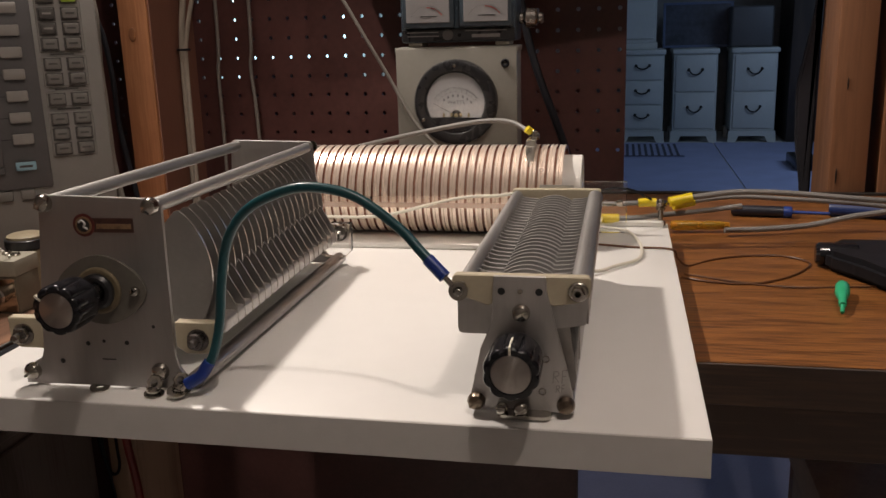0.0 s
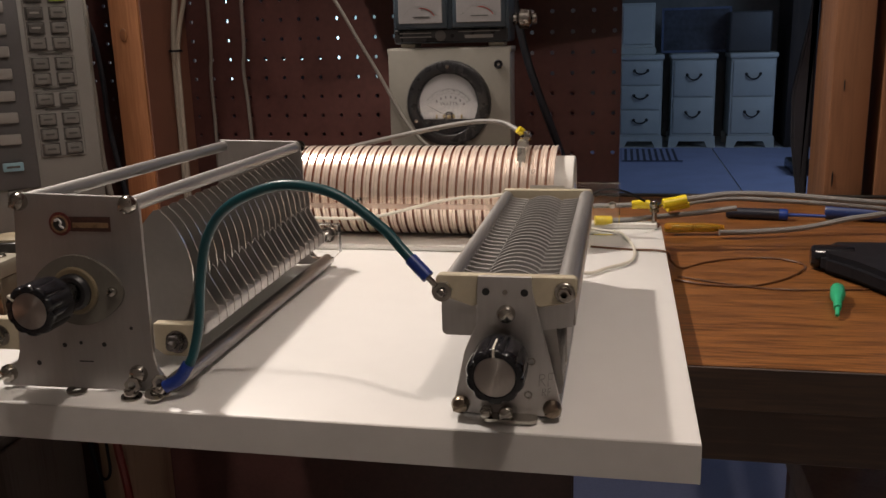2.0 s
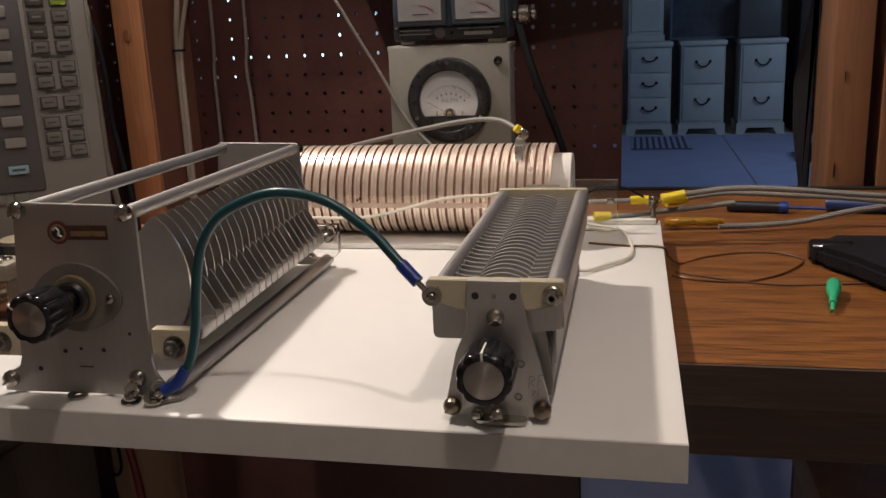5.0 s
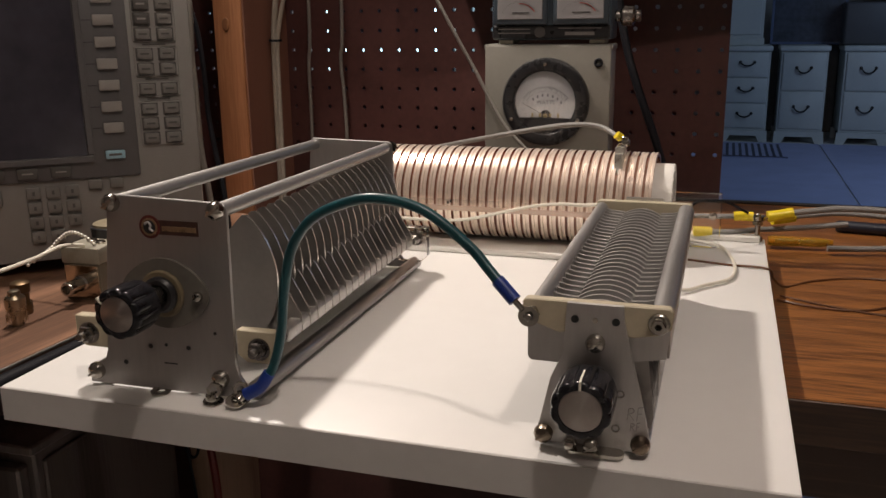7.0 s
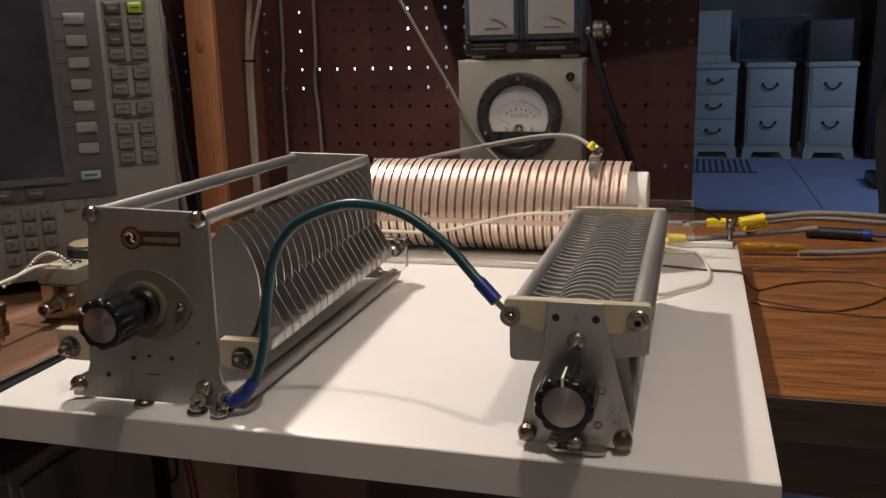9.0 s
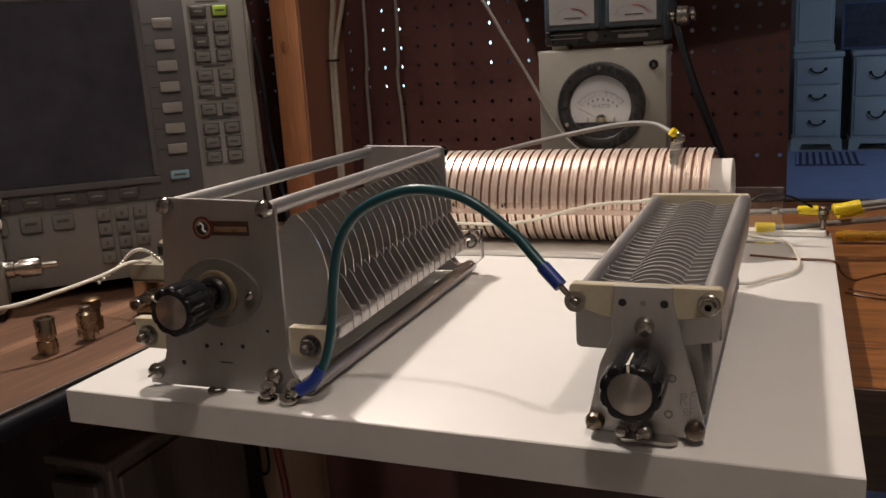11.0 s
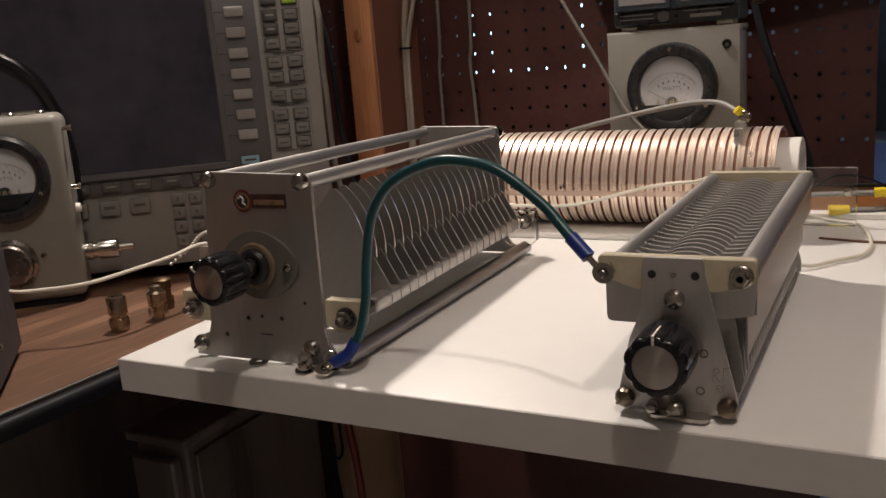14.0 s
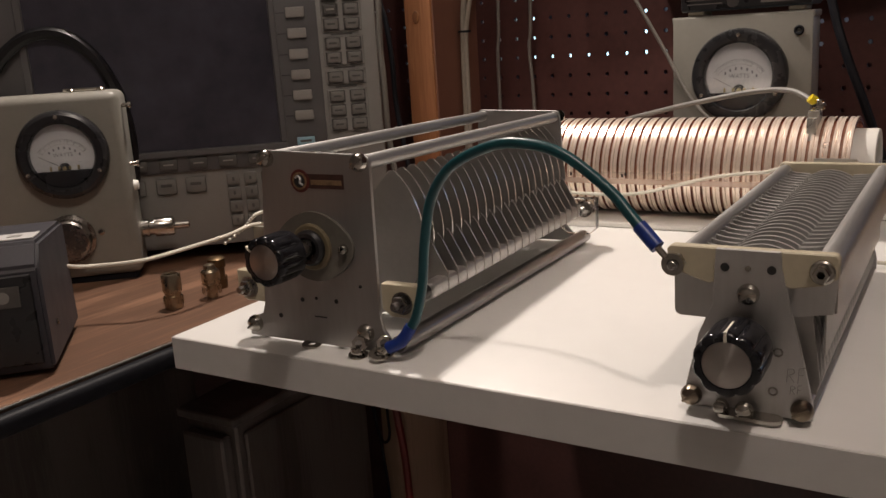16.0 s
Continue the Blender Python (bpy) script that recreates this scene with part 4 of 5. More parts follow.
tangle("enamelled_wire", [(0.2090, 0.328, 0.7818), (0.240, 0.312, 0.7818), (0.275, 0.300, 0.7818), (0.315, 0.302, 0.7818), (0.40, 0.318, 0.7818)], 0.0007, ENAMEL, "thin brown enamelled wire lying on the bench")

# ---- binding post and feed wires at the board's corner ----
post = thing("binding_post", "zinc bolt with nuts standing on the white board", "terminal", pose(0.1935, 0.418, 0.8))
bm = B()
rod(bm, (0, 0, 0), (0, 0, 0.0235), 0.0022, 12)
hexnut(bm, pose(0, 0, 0.0), 0.0045, 0.0035)
hexnut(bm, pose(0, 0, 0.0140, 0, 0, 20), 0.0045, 0.0035)
part("bolt", bm, STEEL, post)
for k, (z, turn) in enumerate(((0.0195, 0), (0.0182, 180))):
    bm = B()
    lathe(bm, [(0.0023, 0), (0.0055, 0), (0.0055, 0.0011), (0.0023, 0.0011)], 18, pose(0, 0, z))
    box(bm, 0.004, 0.0125, -0.002, 0.002, 0.0, 0.0011, 0, 1, pose(0, 0, z, 0, 0, turn))
    part("ring_lug", bm, CHROME, post)
part("washer", lathe(B(), [(0.0023, 0), (0.0062, 0), (0.0062, 0.001), (0.0023, 0.001)], 20, pose(0, 0, 0.0205)), CHROME, post)


def feed(label, points, r, sleeve):
    f = thing("feed_wire", label, "cable", group="feed wires")
    part("lead", tube(B(), points, r, 10), GREY_INS, f)
    part("terminal_sleeve", tube(B(), sleeve, r * 1.75, 12), YELLOW, f, "yellow vinyl sleeve")
    return f


feed("grey feed wire with a yellow sleeve from the post", [(0.2180, 0.421, 0.8245), (0.2330, 0.424, 0.8262), (0.258, 0.428, 0.8285), (0.300, 0.43, 0.8275), (0.372, 0.43, 0.822), (0.46, 0.44, 0.815), (0.60, 0.45, 0.7845), (1.2, 0.5, 0.7845)], 0.0026, [(0.2005, 0.418, 0.8212), (0.2100, 0.420, 0.8225), (0.2200, 0.422, 0.8245)])
feed("grey feed wire with a yellow sleeve under another", [(0.2190, 0.432, 0.8185), (0.235, 0.436, 0.8205), (0.260, 0.438, 0.8225), (0.300, 0.44, 0.8205), (0.372, 0.445, 0.815), (0.46, 0.46, 0.80), (0.60, 0.47, 0.7845), (1.2, 0.52, 0.7845)], 0.0022, [(0.2045, 0.426, 0.8165), (0.2130, 0.430, 0.8172), (0.2225, 0.433, 0.8188)])
feed("grey feed wire with a yellow sleeve behind the coil", [(0.060, 0.428, 0.8095), (0.110, 0.432, 0.8140), (0.142, 0.425, 0.8175), (0.160, 0.42, 0.8190), (0.177, 0.418, 0.8202)], 0.0022, [(0.1745, 0.4185, 0.8200), (0.1820, 0.418, 0.8206), (0.1895, 0.418, 0.8206)])
feed("grey feed wire lying along the board's back edge", [(0.1520, 0.414, 0.8068), (0.172, 0.416, 0.8072), (0.195, 0.428, 0.8075), (0.230, 0.424, 0.8125), (0.262, 0.422, 0.8175)], 0.0024, [(0.1430, 0.411, 0.8075), (0.1500, 0.4125, 0.8072), (0.1570, 0.4145, 0.8069)])
tangle("pigtail", [(0.137, 0.386, 0.832), (0.150, 0.392, 0.838), (0.168, 0.405, 0.834), (0.185, 0.415, 0.824)], 0.0010, RUBBER, "thin black pigtail wire at the coil's end")
tangle("grey_cable", [(0.253, 0.462, 0.7865), (0.29, 0.47, 0.7865), (0.33, 0.48, 0.7885), (0.38, 0.49, 0.797), (0.44, 0.50, 0.7995), (0.60, 0.52, 0.7845), (1.2, 0.54, 0.7845)], 0.0026, GREY_INS, "grey cable lying on the oak bench", "cable")

d = thing("amber_connector", "translucent amber connector on a grey cable", "connector", pose(0.2050, 0.474, 0.7876, 0, 0, 5))
bm = B()
lathe(bm, [(0, 0), (0.0040, 0.0005), (0.0048, 0.004), (0.0048, 0.018), (0.0040, 0.028), (0.0044, 0.034), (0.0040, 0.044), (0.0026, 0.054), (0, 0.054)], 16, pose(0, 0, 0, 0, 90, 0))
part("body", bm, AMBER, d, "translucent amber body")
part("contact", rod(B(), (0.006, 0, 0), (0.050, 0, 0), 0.0018, 10), GOLD, d)
pen = thing("marker_pen", "blue marker pen lying at the bench's back", "pen", pose(0.268, 0.553, 0.7868, 0, 0, -8))
part("barrel", lathe(B(), [(0, 0), (0.0045, 0.001), (0.0056, 0.004), (0.0056, 0.050), (0, 0.050)], 16, pose(0, 0, 0, 0, 90, 0)), mat("navy_plastic", (0.012, 0.014, 0.025), 0.4, vary=0.1, scale=60, bump=0.02), pen)
part("cap", lathe(B(), [(0, 0), (0.0059, 0), (0.0059, 0.006), (0.005, 0.008), (0.0018, 0.008), (0.0016, 0.042), (0, 0.042)], 16, pose(0.0502, 0, 0, 0, 90, 0)), BLUE_PLASTIC, pen, "bright blue cap")
solid("blue_tube", lathe(B(), [(0, 0), (0.006, 0), (0.007, 0.002), (0.007, 0.16), (0, 0.16)], 18, pose(0, 0, 0, 0, 90, 0)), mat("dull_blue_plastic", (0.010, 0.026, 0.11), 0.4, vary=0.15, scale=40, bump=0.02), "blue plastic tube lying on the bench", "tube", at=pose(0.362, 0.556, 0.7882, 0, 0, -14))

pouch = thing("holster", "black plastic holster lying on the oak bench", "holster", pose(0, 0, 0.7812))
bm = B()
prism(bm, [(0.3165, -0.3550), (0.3180, -0.3450), (0.3330, -0.3220), (0.3460, -0.2900), (0.40, -0.20), (0.52, -0.20), (0.52, -0.392), (0.335, -0.392), (0.3200, -0.3720)], 0.0165, pose(0, 0, 0, 90, 0, 0))
bmesh.ops.bevel(bm, geom=list(bm.edges), offset=0.0045, segments=4, affect="EDGES")
part("body", bm, RUBBER, pouch)
bm = lathe(B(), [(0, 0), (0.0070, 0.0006), (0.0093, 0.003), (0.0096, 0.010), (0.0096, 0.030), (0.0090, 0.0315), (0, 0.0315)], 24, pose(0.3115, 0.3640, 0.0098, 0, 90, -4))
part("end_cap", bm, KNOB_BLACK, pouch, "glossy black rounded end")

tip = thing("test_clip", "small green test clip lying on the bench", "test clip", pose(0.3165, 0.2900, 0.7868, 0, 0, 78))
part("body", lathe(B(), [(0, 0), (0.0040, 0.0005), (0.0048, 0.004), (0.0050, 0.018), (0.0043, 0.025), (0.0028, 0.032), (0.0025, 0.048), (0.0022, 0.0485), (0, 0.0485)], 18, pose(0, 0, 0, 0, -90, 0)), GREEN_PLASTIC, tip)
part("hook", rod(B(), (-0.0485, 0, 0), (-0.056, 0, -0.0030), 0.0014, 8), GREEN_PLASTIC, tip)

CORD_BLACK = mat("black_cord", (0.006, 0.006, 0.008), 0.4, vary=0.2, scale=40, bump=0.02)


# ---- meters ----
def dial(parent, at, r, tilt):
    """Round panel meter; z of at is outwards, y up. Bezel, face, scale, needle and cover."""
    m = part("bezel", lathe(B(), [(r, 0), (r, 0.005), (r * 0.97, 0.008), (r * 0.90, 0.0095), (r * 0.74, 0.0085), (r * 0.70, 0.006), (r * 0.70, 0.001)], 56, at), BLACK, parent, "glossy black round bezel")
    part("dial_face", lathe(B(), [(0, 0.0008), (r * 0.705, 0.0008), (r * 0.705, 0.0020), (0, 0.0020)], 48, at), DIAL, m, "off-white dial face")
    bm = B()
    n = 24
    low = [(r * 0.699 * math.cos(radians(210 + 120 * k / n)), r * 0.699 * math.sin(radians(210 + 120 * k / n))) for k in range(n + 1)]
    for z0, z1 in ((0.0035, 0.0075),):
        a = [bm.verts.new((x, y, z0)) for x, y in low]
        b = [bm.verts.new((x, y, z1)) for x, y in low]
        bm.faces.new(a[::-1])
        bm.faces.new(b)
        for k in range(n + 1):
            j = (k + 1) % (n + 1)
            bm.faces.new((a[k], a[j], b[j], b[k]))
    bmesh.ops.transform(bm, matrix=at, verts=bm.verts)
    part("cover", bm, BLACK, m, "black lower cover")
    hub = at @ pose(0, -r * 0.31, 0)
    bm = B()
    lathe(bm, [(0, 0.0020), (r * 0.13, 0.0020), (r * 0.13, 0.0026), (r * 0.09, 0.0030), (0, 0.0030)], 24, hub)
    part("pivot", bm, INK, m)
    bm = B()
    lathe(bm, [(0, 0.0031), (r * 0.055, 0.0031), (r * 0.045, 0.0040), (0, 0.0042)], 16, hub)
    for side in (-1, 1):
        box(bm, side * r * 0.115 - r * 0.03, side * r * 0.115 + r * 0.03, -r * 0.02, r * 0.055, 0.0031, 0.0038, 0.0002, 1, hub)
        box(bm, side * r * 0.30 - r * 0.022, side * r * 0.30 + r * 0.022, -r * 0.04, r * 0.06, 0.0021, 0.0036, 0.0003, 1, hub)
    part("movement", bm, mat("dial_brass", (0.40, 0.32, 0.17), 0.35, 0.8, 0.2, 200, 0.02), m, "small brass meter movement")
    bm = B()
    for k in range(41):
        a = 142 - 104 * k / 40
        long = 0.085 if k % 5 == 0 else 0.045
        wide = 0.00012 + 0.00012 * (k > 22)
        box(bm, r * (0.66 - long), r * 0.66, -wide, wide, 0.0021, 0.00225, 0, 1, hub @ pose(0, 0, 0, 0, 0, a))
        for rr in (0.66, 0.555):
            box(bm, r * rr, r * rr + 0.0002, -r * 0.016, r * 0.016, 0.0021, 0.00225, 0, 1, hub @ pose(0, 0, 0, 0, 0, a))
    part("scale", bm, mat("worn_print", (0.16, 0.15, 0.16), 0.6, vary=0.4, scale=400, bump=0.0), m, "printed arc scale")
    bm = B()
    for k in range(7):
        a = radians(128 - 88 * k / 6)
        box(bm, -r * 0.018, r * 0.018, -r * 0.030, r * 0.030, 0.0021, 0.00225, 0, 1, hub @ pose(r * 0.47 * math.cos(a), r * 0.47 * math.sin(a), 0))
    part("scale_figures", bm, bpy.data.materials["worn_print"], m)
    words("WATTS", r * 0.125, bpy.data.materials["worn_print"], m, at @ pose(0, -r * 0.005, 0.0023))
    bm = B()
    box(bm, r * 0.15, r * 0.60, -0.0002, 0.0002, 0.0030, 0.0033, 0, 1, hub @ pose(0, 0, 0, 0, 0, tilt))
    part("needle", bm, INK, m)
    glass = part("dial_glass", lathe(B(), [(0, 0.0078), (r * 0.705, 0.0072), (r * 0.705, 0.0081), (0, 0.0088)], 40, at), DIAL_GLASS, m, "clear domed dial glass")
    glass.visible_shadow = False
    for a in (90, 207, 333):
        s = at @ pose(r * 0.86 * math.cos(radians(a)), r * 0.86 * math.sin(radians(a)), 0.0093)
        screw(m, s, 0.0022, 0.0012)
    return m


def panel_wattmeter():
    c = thing("panel_wattmeter", "grey metal wattmeter box with a round dial", "wattmeter", pose(-0.0175, 0.588, 0.789))
    bm = B()
    box(bm, -0.066, 0.066, 0.0, 0.040, 0.0, 0.1635, 0.0018, 2)
    part("case", bm, GREY_PAINT, c)
    part("lid_lip", box(B(), -0.0670, 0.0670, 0.0015, 0.0415, 0.1585, 0.1645, 0.0010, 2), GREY_PAINT, c)
    dial(c, facing(0, -0.0002, 0.106), 0.0455, 152)
    part("grommet", lathe(B(), [(0.0018, 0), (0.0044, 0), (0.0046, 0.001), (0.0036, 0.0022), (0.0018, 0.0016)], 20, facing(0.0535, -0.0001, 0.1465)), RUBBER, c, "dark rubber grommet")
    return c


panel_wattmeter()
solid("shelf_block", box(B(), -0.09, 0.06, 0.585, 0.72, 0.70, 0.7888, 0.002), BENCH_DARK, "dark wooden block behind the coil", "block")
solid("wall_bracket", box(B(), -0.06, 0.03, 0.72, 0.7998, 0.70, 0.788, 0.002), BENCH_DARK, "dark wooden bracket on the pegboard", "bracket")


# Unseen box added above; corners set so its shadow edge falls beside the meters.
def shadow_caster():
    c = thing("shadow_caster", "unseen box added to cast the shadow on the pegboard", "cabinet")
    bm = B()
    corners = [(-0.183, 0.662), (0.30, 0.728), (0.30, 0.7995), (-0.183, 0.7995)]
    low = [bm.verts.new((x, y, 1.05)) for x, y in corners]
    high = [bm.verts.new((x, y, 1.42)) for x, y in corners]
    bm.faces.new(low[::-1])
    bm.faces.new(high)
    for k in range(4):
        j = (k + 1) % 4
        bm.faces.new((low[k], low[j], high[j], high[k]))
    bmesh.ops.bevel(bm, geom=list(bm.edges), offset=0.0015, segments=1, affect="EDGES")
    part("body", bm, DARK_CABINET, c)
    return c


shadow_caster()


def twin_meter():
    c = thing("twin_meter", "dark blue-grey standing wave meter with two dials", "meter", pose(-0.0125, 0.592, 0.954))
    bm = B()
    box(bm, -0.0645, 0.0600, 0.0, 0.05, 0.004, 0.095, 0.003, 2)
    part("case", bm, METER_CASE, c)
    part("lower_panel", box(B(), -0.0630, 0.0585, -0.0022, -0.0002, 0.0055, 0.0185, 0.0008), BLACK, c, "black lower panel")
    for x in (-0.0330, 0.0290):
        f = part("dial_frame", box(B(), x - 0.0285, x + 0.0285, -0.007, -0.0002, 0.0192, 0.082, 0.003, 2), METER_CASE, c)
        part("dial_face", box(B(), x - 0.0235, x + 0.0235, -0.0085, -0.0071, 0.0248, 0.077, 0.0006), DIAL_DIM, f, "dial face, greyed to look shaded")
        bm = B()
        for k in range(21):
            a = radians(150 - 120 * k / 20)
            box(bm, 0.0195, 0.0212, -0.0001, 0.0001, 0, 0.0001, 0, 1, facing(x, -0.0086, 0.022) @ pose(0, 0, 0, 0, 0, math.degrees(a)))
        part("scale", bm, INK, f)
        bm = B()
        for k in range(10):
            a = radians(88 - 55 * k / 10)
            box(bm, 0.0180, 0.0188, -0.0014, 0.0014, 0, 0.0001, 0, 1, facing(x, -0.0087, 0.022) @ pose(0, 0, 0, 0, 0, math.degrees(a)))
        part("red_arc", bm, RED_INK, f)
        part("print_bar", box(B(), x - 0.008, x + 0.010, -0.0088, -0.0086, 0.0310, 0.0318, 0), INK, f)
    for x, z, wd, h in ((-0.040, 0.0150, 0.034, 0.0010), (-0.040, 0.0110, 0.034, 0.0010), (0.028, 0.0158, 0.044, 0.0010), (0.028, 0.0105, 0.030, 0.0034)):
        part("print_bar", box(B(), x - wd / 2, x + wd / 2, -0.0026, -0.0023, z - h / 2, z + h / 2, 0), GREY_INS, c)
    part("emblem", lathe(B(), [(0, 0), (0.0058, 0), (0.0058, 0.0004), (0, 0.0004)], 24, facing(-0.0130, -0.0023, 0.0120)), KEY_DARK, c)
    for x in (-0.05, 0.045):
        part("foot", box(B(), x - 0.008, x + 0.008, 0.004, 0.034, 0.0, 0.0042, 0.001), CREAM, c)
    bm = B()
    rod(bm, (0.0600, 0.03, 0.027), (0.066, 0.03, 0.027), 0.0062, 18)
    rod(bm, (0.066, 0.03, 0.027), (0.080, 0.03, 0.027), 0.0102, 18)
    rod(bm, (0.0802, 0.03, 0.027), (0.086, 0.03, 0.027), 0.0060, 18)
    part("connector", bm, STEEL, c, "dull metal coax connector")
    for z in (0.030, 0.0445):
        screw(c, pose(-0.0646, 0.02, z, 0, -90, 0), 0.0032, 0.0030)
    return c


twin_meter()
tangle("black_coax", [(0.030, 0.70, 1.08), (0.041, 0.70, 1.00), (0.052, 0.695, 0.948), (0.066, 0.69, 0.905), (0.081, 0.69, 0.865), (0.093, 0.69, 0.832), (0.108, 0.69, 0.786)], 0.0046, RUBBER, "thick black coax hanging behind a meter", "cable")
tangle("grey_line", [(-0.195, 0.60, 1.16), (-0.160, 0.585, 1.05), (-0.125, 0.58, 0.985), (-0.090, 0.578, 0.925), (-0.060, 0.570, 0.875), (-0.030, 0.565, 0.845), (0.005, 0.56, 0.812), (0.02, 0.56, 0.7905)], 0.0019, GREY_DULL, "grey cable hanging in front of a wattmeter", "cable")
tangle("wall_cable", [(-0.335, 0.792, 1.6), (-0.335, 0.792, 1.02), (-0.339, 0.792, 0.93), (-0.336, 0.792, 0.88), (-0.334, 0.792, 0.80), (-0.335, 0.7925, 0.66)], 0.0024, GREY_DULL, "grey cable hanging down the pegboard", "cable", "wall cables")
tangle("wall_cable", [(-0.382, 0.79, 1.6), (-0.382, 0.79, 1.02), (-0.386, 0.79, 0.92), (-0.386, 0.79, 0.83), (-0.388, 0.79, 0.66)], 0.0024, GREY_DULL, "grey cable hanging down the pegboard", "cable", "wall cables")
PALE_JACKET = mat("pale_cable_jacket", (0.30, 0.262, 0.215), 0.5, vary=0.12, scale=40, bump=0.04)
bundle = thing("cable_bundle", "two pale cables tied together beside a stud", "cable")
part("cable", tube(B(), [(-0.396, 0.745, 1.6), (-0.398, 0.745, 1.20), (-0.401, 0.745, 1.08), (-0.4045, 0.745, 1.027), (-0.4105, 0.745, 0.985), (-0.4130, 0.745, 0.954), (-0.4140, 0.745, 0.925), (-0.4145, 0.745, 0.895), (-0.4150, 0.745, 0.832), (-0.4155, 0.745, 0.74), (-0.4155, 0.745, 0.66)], 0.0040, 10), PALE_JACKET, bundle)
part("cable", tube(B(), [(-0.360, 0.742, 1.6), (-0.366, 0.742, 1.20), (-0.378, 0.742, 1.08), (-0.389, 0.742, 1.027), (-0.4005, 0.742, 0.985), (-0.4065, 0.742, 0.954), (-0.4078, 0.742, 0.925), (-0.4080, 0.742, 0.895), (-0.4085, 0.742, 0.832), (-0.4090, 0.742, 0.74), (-0.4090, 0.742, 0.66)], 0.0030, 10), PALE_JACKET, bundle)
part("cable_tie", lathe(B(), [(0.0080, 0), (0.0088, 0), (0.0088, 0.003), (0.0080, 0.003)], 18, pose(-0.4105, 0.744, 0.953)), RUBBER, bundle, "dark cable tie")


# ---- network analyzer ----
def analyzer():
    c = thing("network_analyzer", "beige bench network analyzer with a dark screen", "analyzer", pose(-0.415, 0.41, 0.738, 0, 0, 40.3))
    bm = B()
    box(bm, -0.345, 0.0790, 0.004, 0.38, 0.012, 0.305, 0.004, 2)
    part("case", bm, PANEL_BEIGE, c)
    part("front_panel", box(B(), -0.343, 0.0775, -0.003, 0.0042, 0.014, 0.303, 0.002, 2), PANEL_BEIGE, c)
    bez = part("display_bezel", box(B(), -0.300, 0.0180, -0.0060, -0.0031, 0.0935, 0.300, 0.0015, 2), PANEL_GREY, c, "grey display surround")
    bm = B()
    for x0, x1, z0, z1 in ((-0.262, -0.0235, 0.1095, 0.1165), (-0.262, -0.0235, 0.291, 0.298), (-0.270, -0.2625, 0.108, 0.298), (-0.0300, -0.0235, 0.1168, 0.2908)):
        box(bm, x0, x1, -0.0095, -0.0061, z0, z1, 0.001)
    part("screen_frame", bm, PANEL_GREY, bez)
    part("screen", box(B(), -0.2620, -0.0305, -0.0075, -0.0061, 0.1168, 0.2905, 0), SCREEN, bez, "dark glossy screen")

    def key(x, z, w, h, material, label="", d=0.0035, y=-0.0061):
        k = part("key", box(B(), x - w / 2, x + w / 2, y - d, y, z - h / 2, z + h / 2, min(w, h) * 0.14, 2), material, c, label)
        return k

    for i in range(8):
        z = 0.1425 + 0.0206 * (i - 1)
        if i:
            key(-0.0035, z, 0.0192, 0.0102, KEY_GREY, "light grey softkey")
            part("index_line", box(B(), -0.0228, -0.0140, -0.0064, -0.0061, z - 0.0003, z + 0.0003, 0), INK, c)
        else:
            z = 0.116
            k = key(-0.0045, z, 0.0185, 0.0085, KEY_BLUE, "pale blue key")
            part("legend_bar", box(B(), -0.0105, 0.0015, -0.0098, -0.0096, z - 0.001, z + 0.0012, 0), KEY_DARK, k)
    rows = [(0.1295, 1), (0.1440, 1), (0.1585, 1), (0.1780, 2), (0.1975, 3), (0.2120, 3), (0.2310, 4), (0.2455, 4), (0.2595, 4), (0.2750, 4)]
    for z, grp in rows:
        for col, u in enumerate((0.0320, 0.0530)):
            m = KEY_BEIGE
            if grp == 4 and col == 0 and z > 0.24 and z < 0.29:
                m = KEY_DARK
            if z > 0.27 and col == 1:
                m = KEY_GREEN
            u1 = u
            part("key_surround", box(B(), u1 - 0.0082, u1 + 0.0082, -0.0050, -0.0046, z - 0.0062, z + 0.0062, 0.0002), KEY_DARK, c)
            k = key(u1, z + 0.0006, 0.0138, 0.0098, m, y=-0.0050)
            part("legend_bar", box(B(), u1 - 0.0040, u1 + 0.0040, -0.0088, -0.0085, z - 0.0002, z + 0.0016, 0), KEY_GREY if m is KEY_DARK else KEY_DARK, k)
    for z0, z1 in ((0.1215, 0.1665), (0.1705, 0.1860), (0.1900, 0.2195), (0.2235, 0.2830)):
        part("key_group_plate", box(B(), 0.0218, 0.0635, -0.0046, -0.0031, z0, z1, 0.0012), PANEL_BEIGE, c)
        part("group_title_bar", box(B(), 0.031, 0.053, -0.0034, -0.0031, z1 + 0.0012, z1 + 0.0028, 0), KEY_DARK, c)
    for u in (-0.235, -0.205, -0.1755, -0.1455, -0.1155, -0.0860, -0.0560):
        k = key(u, 0.1022, 0.0185, 0.0108, KEY_DARK, "dark grey key", 0.0028)
        part("legend_bar", box(B(), u - 0.005, u + 0.005, -0.0093, -0.0089, 0.1018, 0.1032, 0), KEY_GREY, k)
    for u in (-0.212, -0.1815, -0.1505, -0.1210):
        k = key(u, 0.0800, 0.0205, 0.0165, KEY_BEIGE, y=-0.0031)
        part("legend_bar", box(B(), u - 0.0055, u + 0.0055, -0.0068, -0.0066, 0.0796, 0.0826, 0), KEY_DARK, k)
    for i in range(4):
        for j in range(3):
            u, z = -0.0830 + 0.0175 * j, 0.0825 - 0.0146 * i
            if i == 3 and j == 2:
                continue
            k = key(u, z, 0.0132, 0.0122, KEY_BEIGE, y=-0.0031)
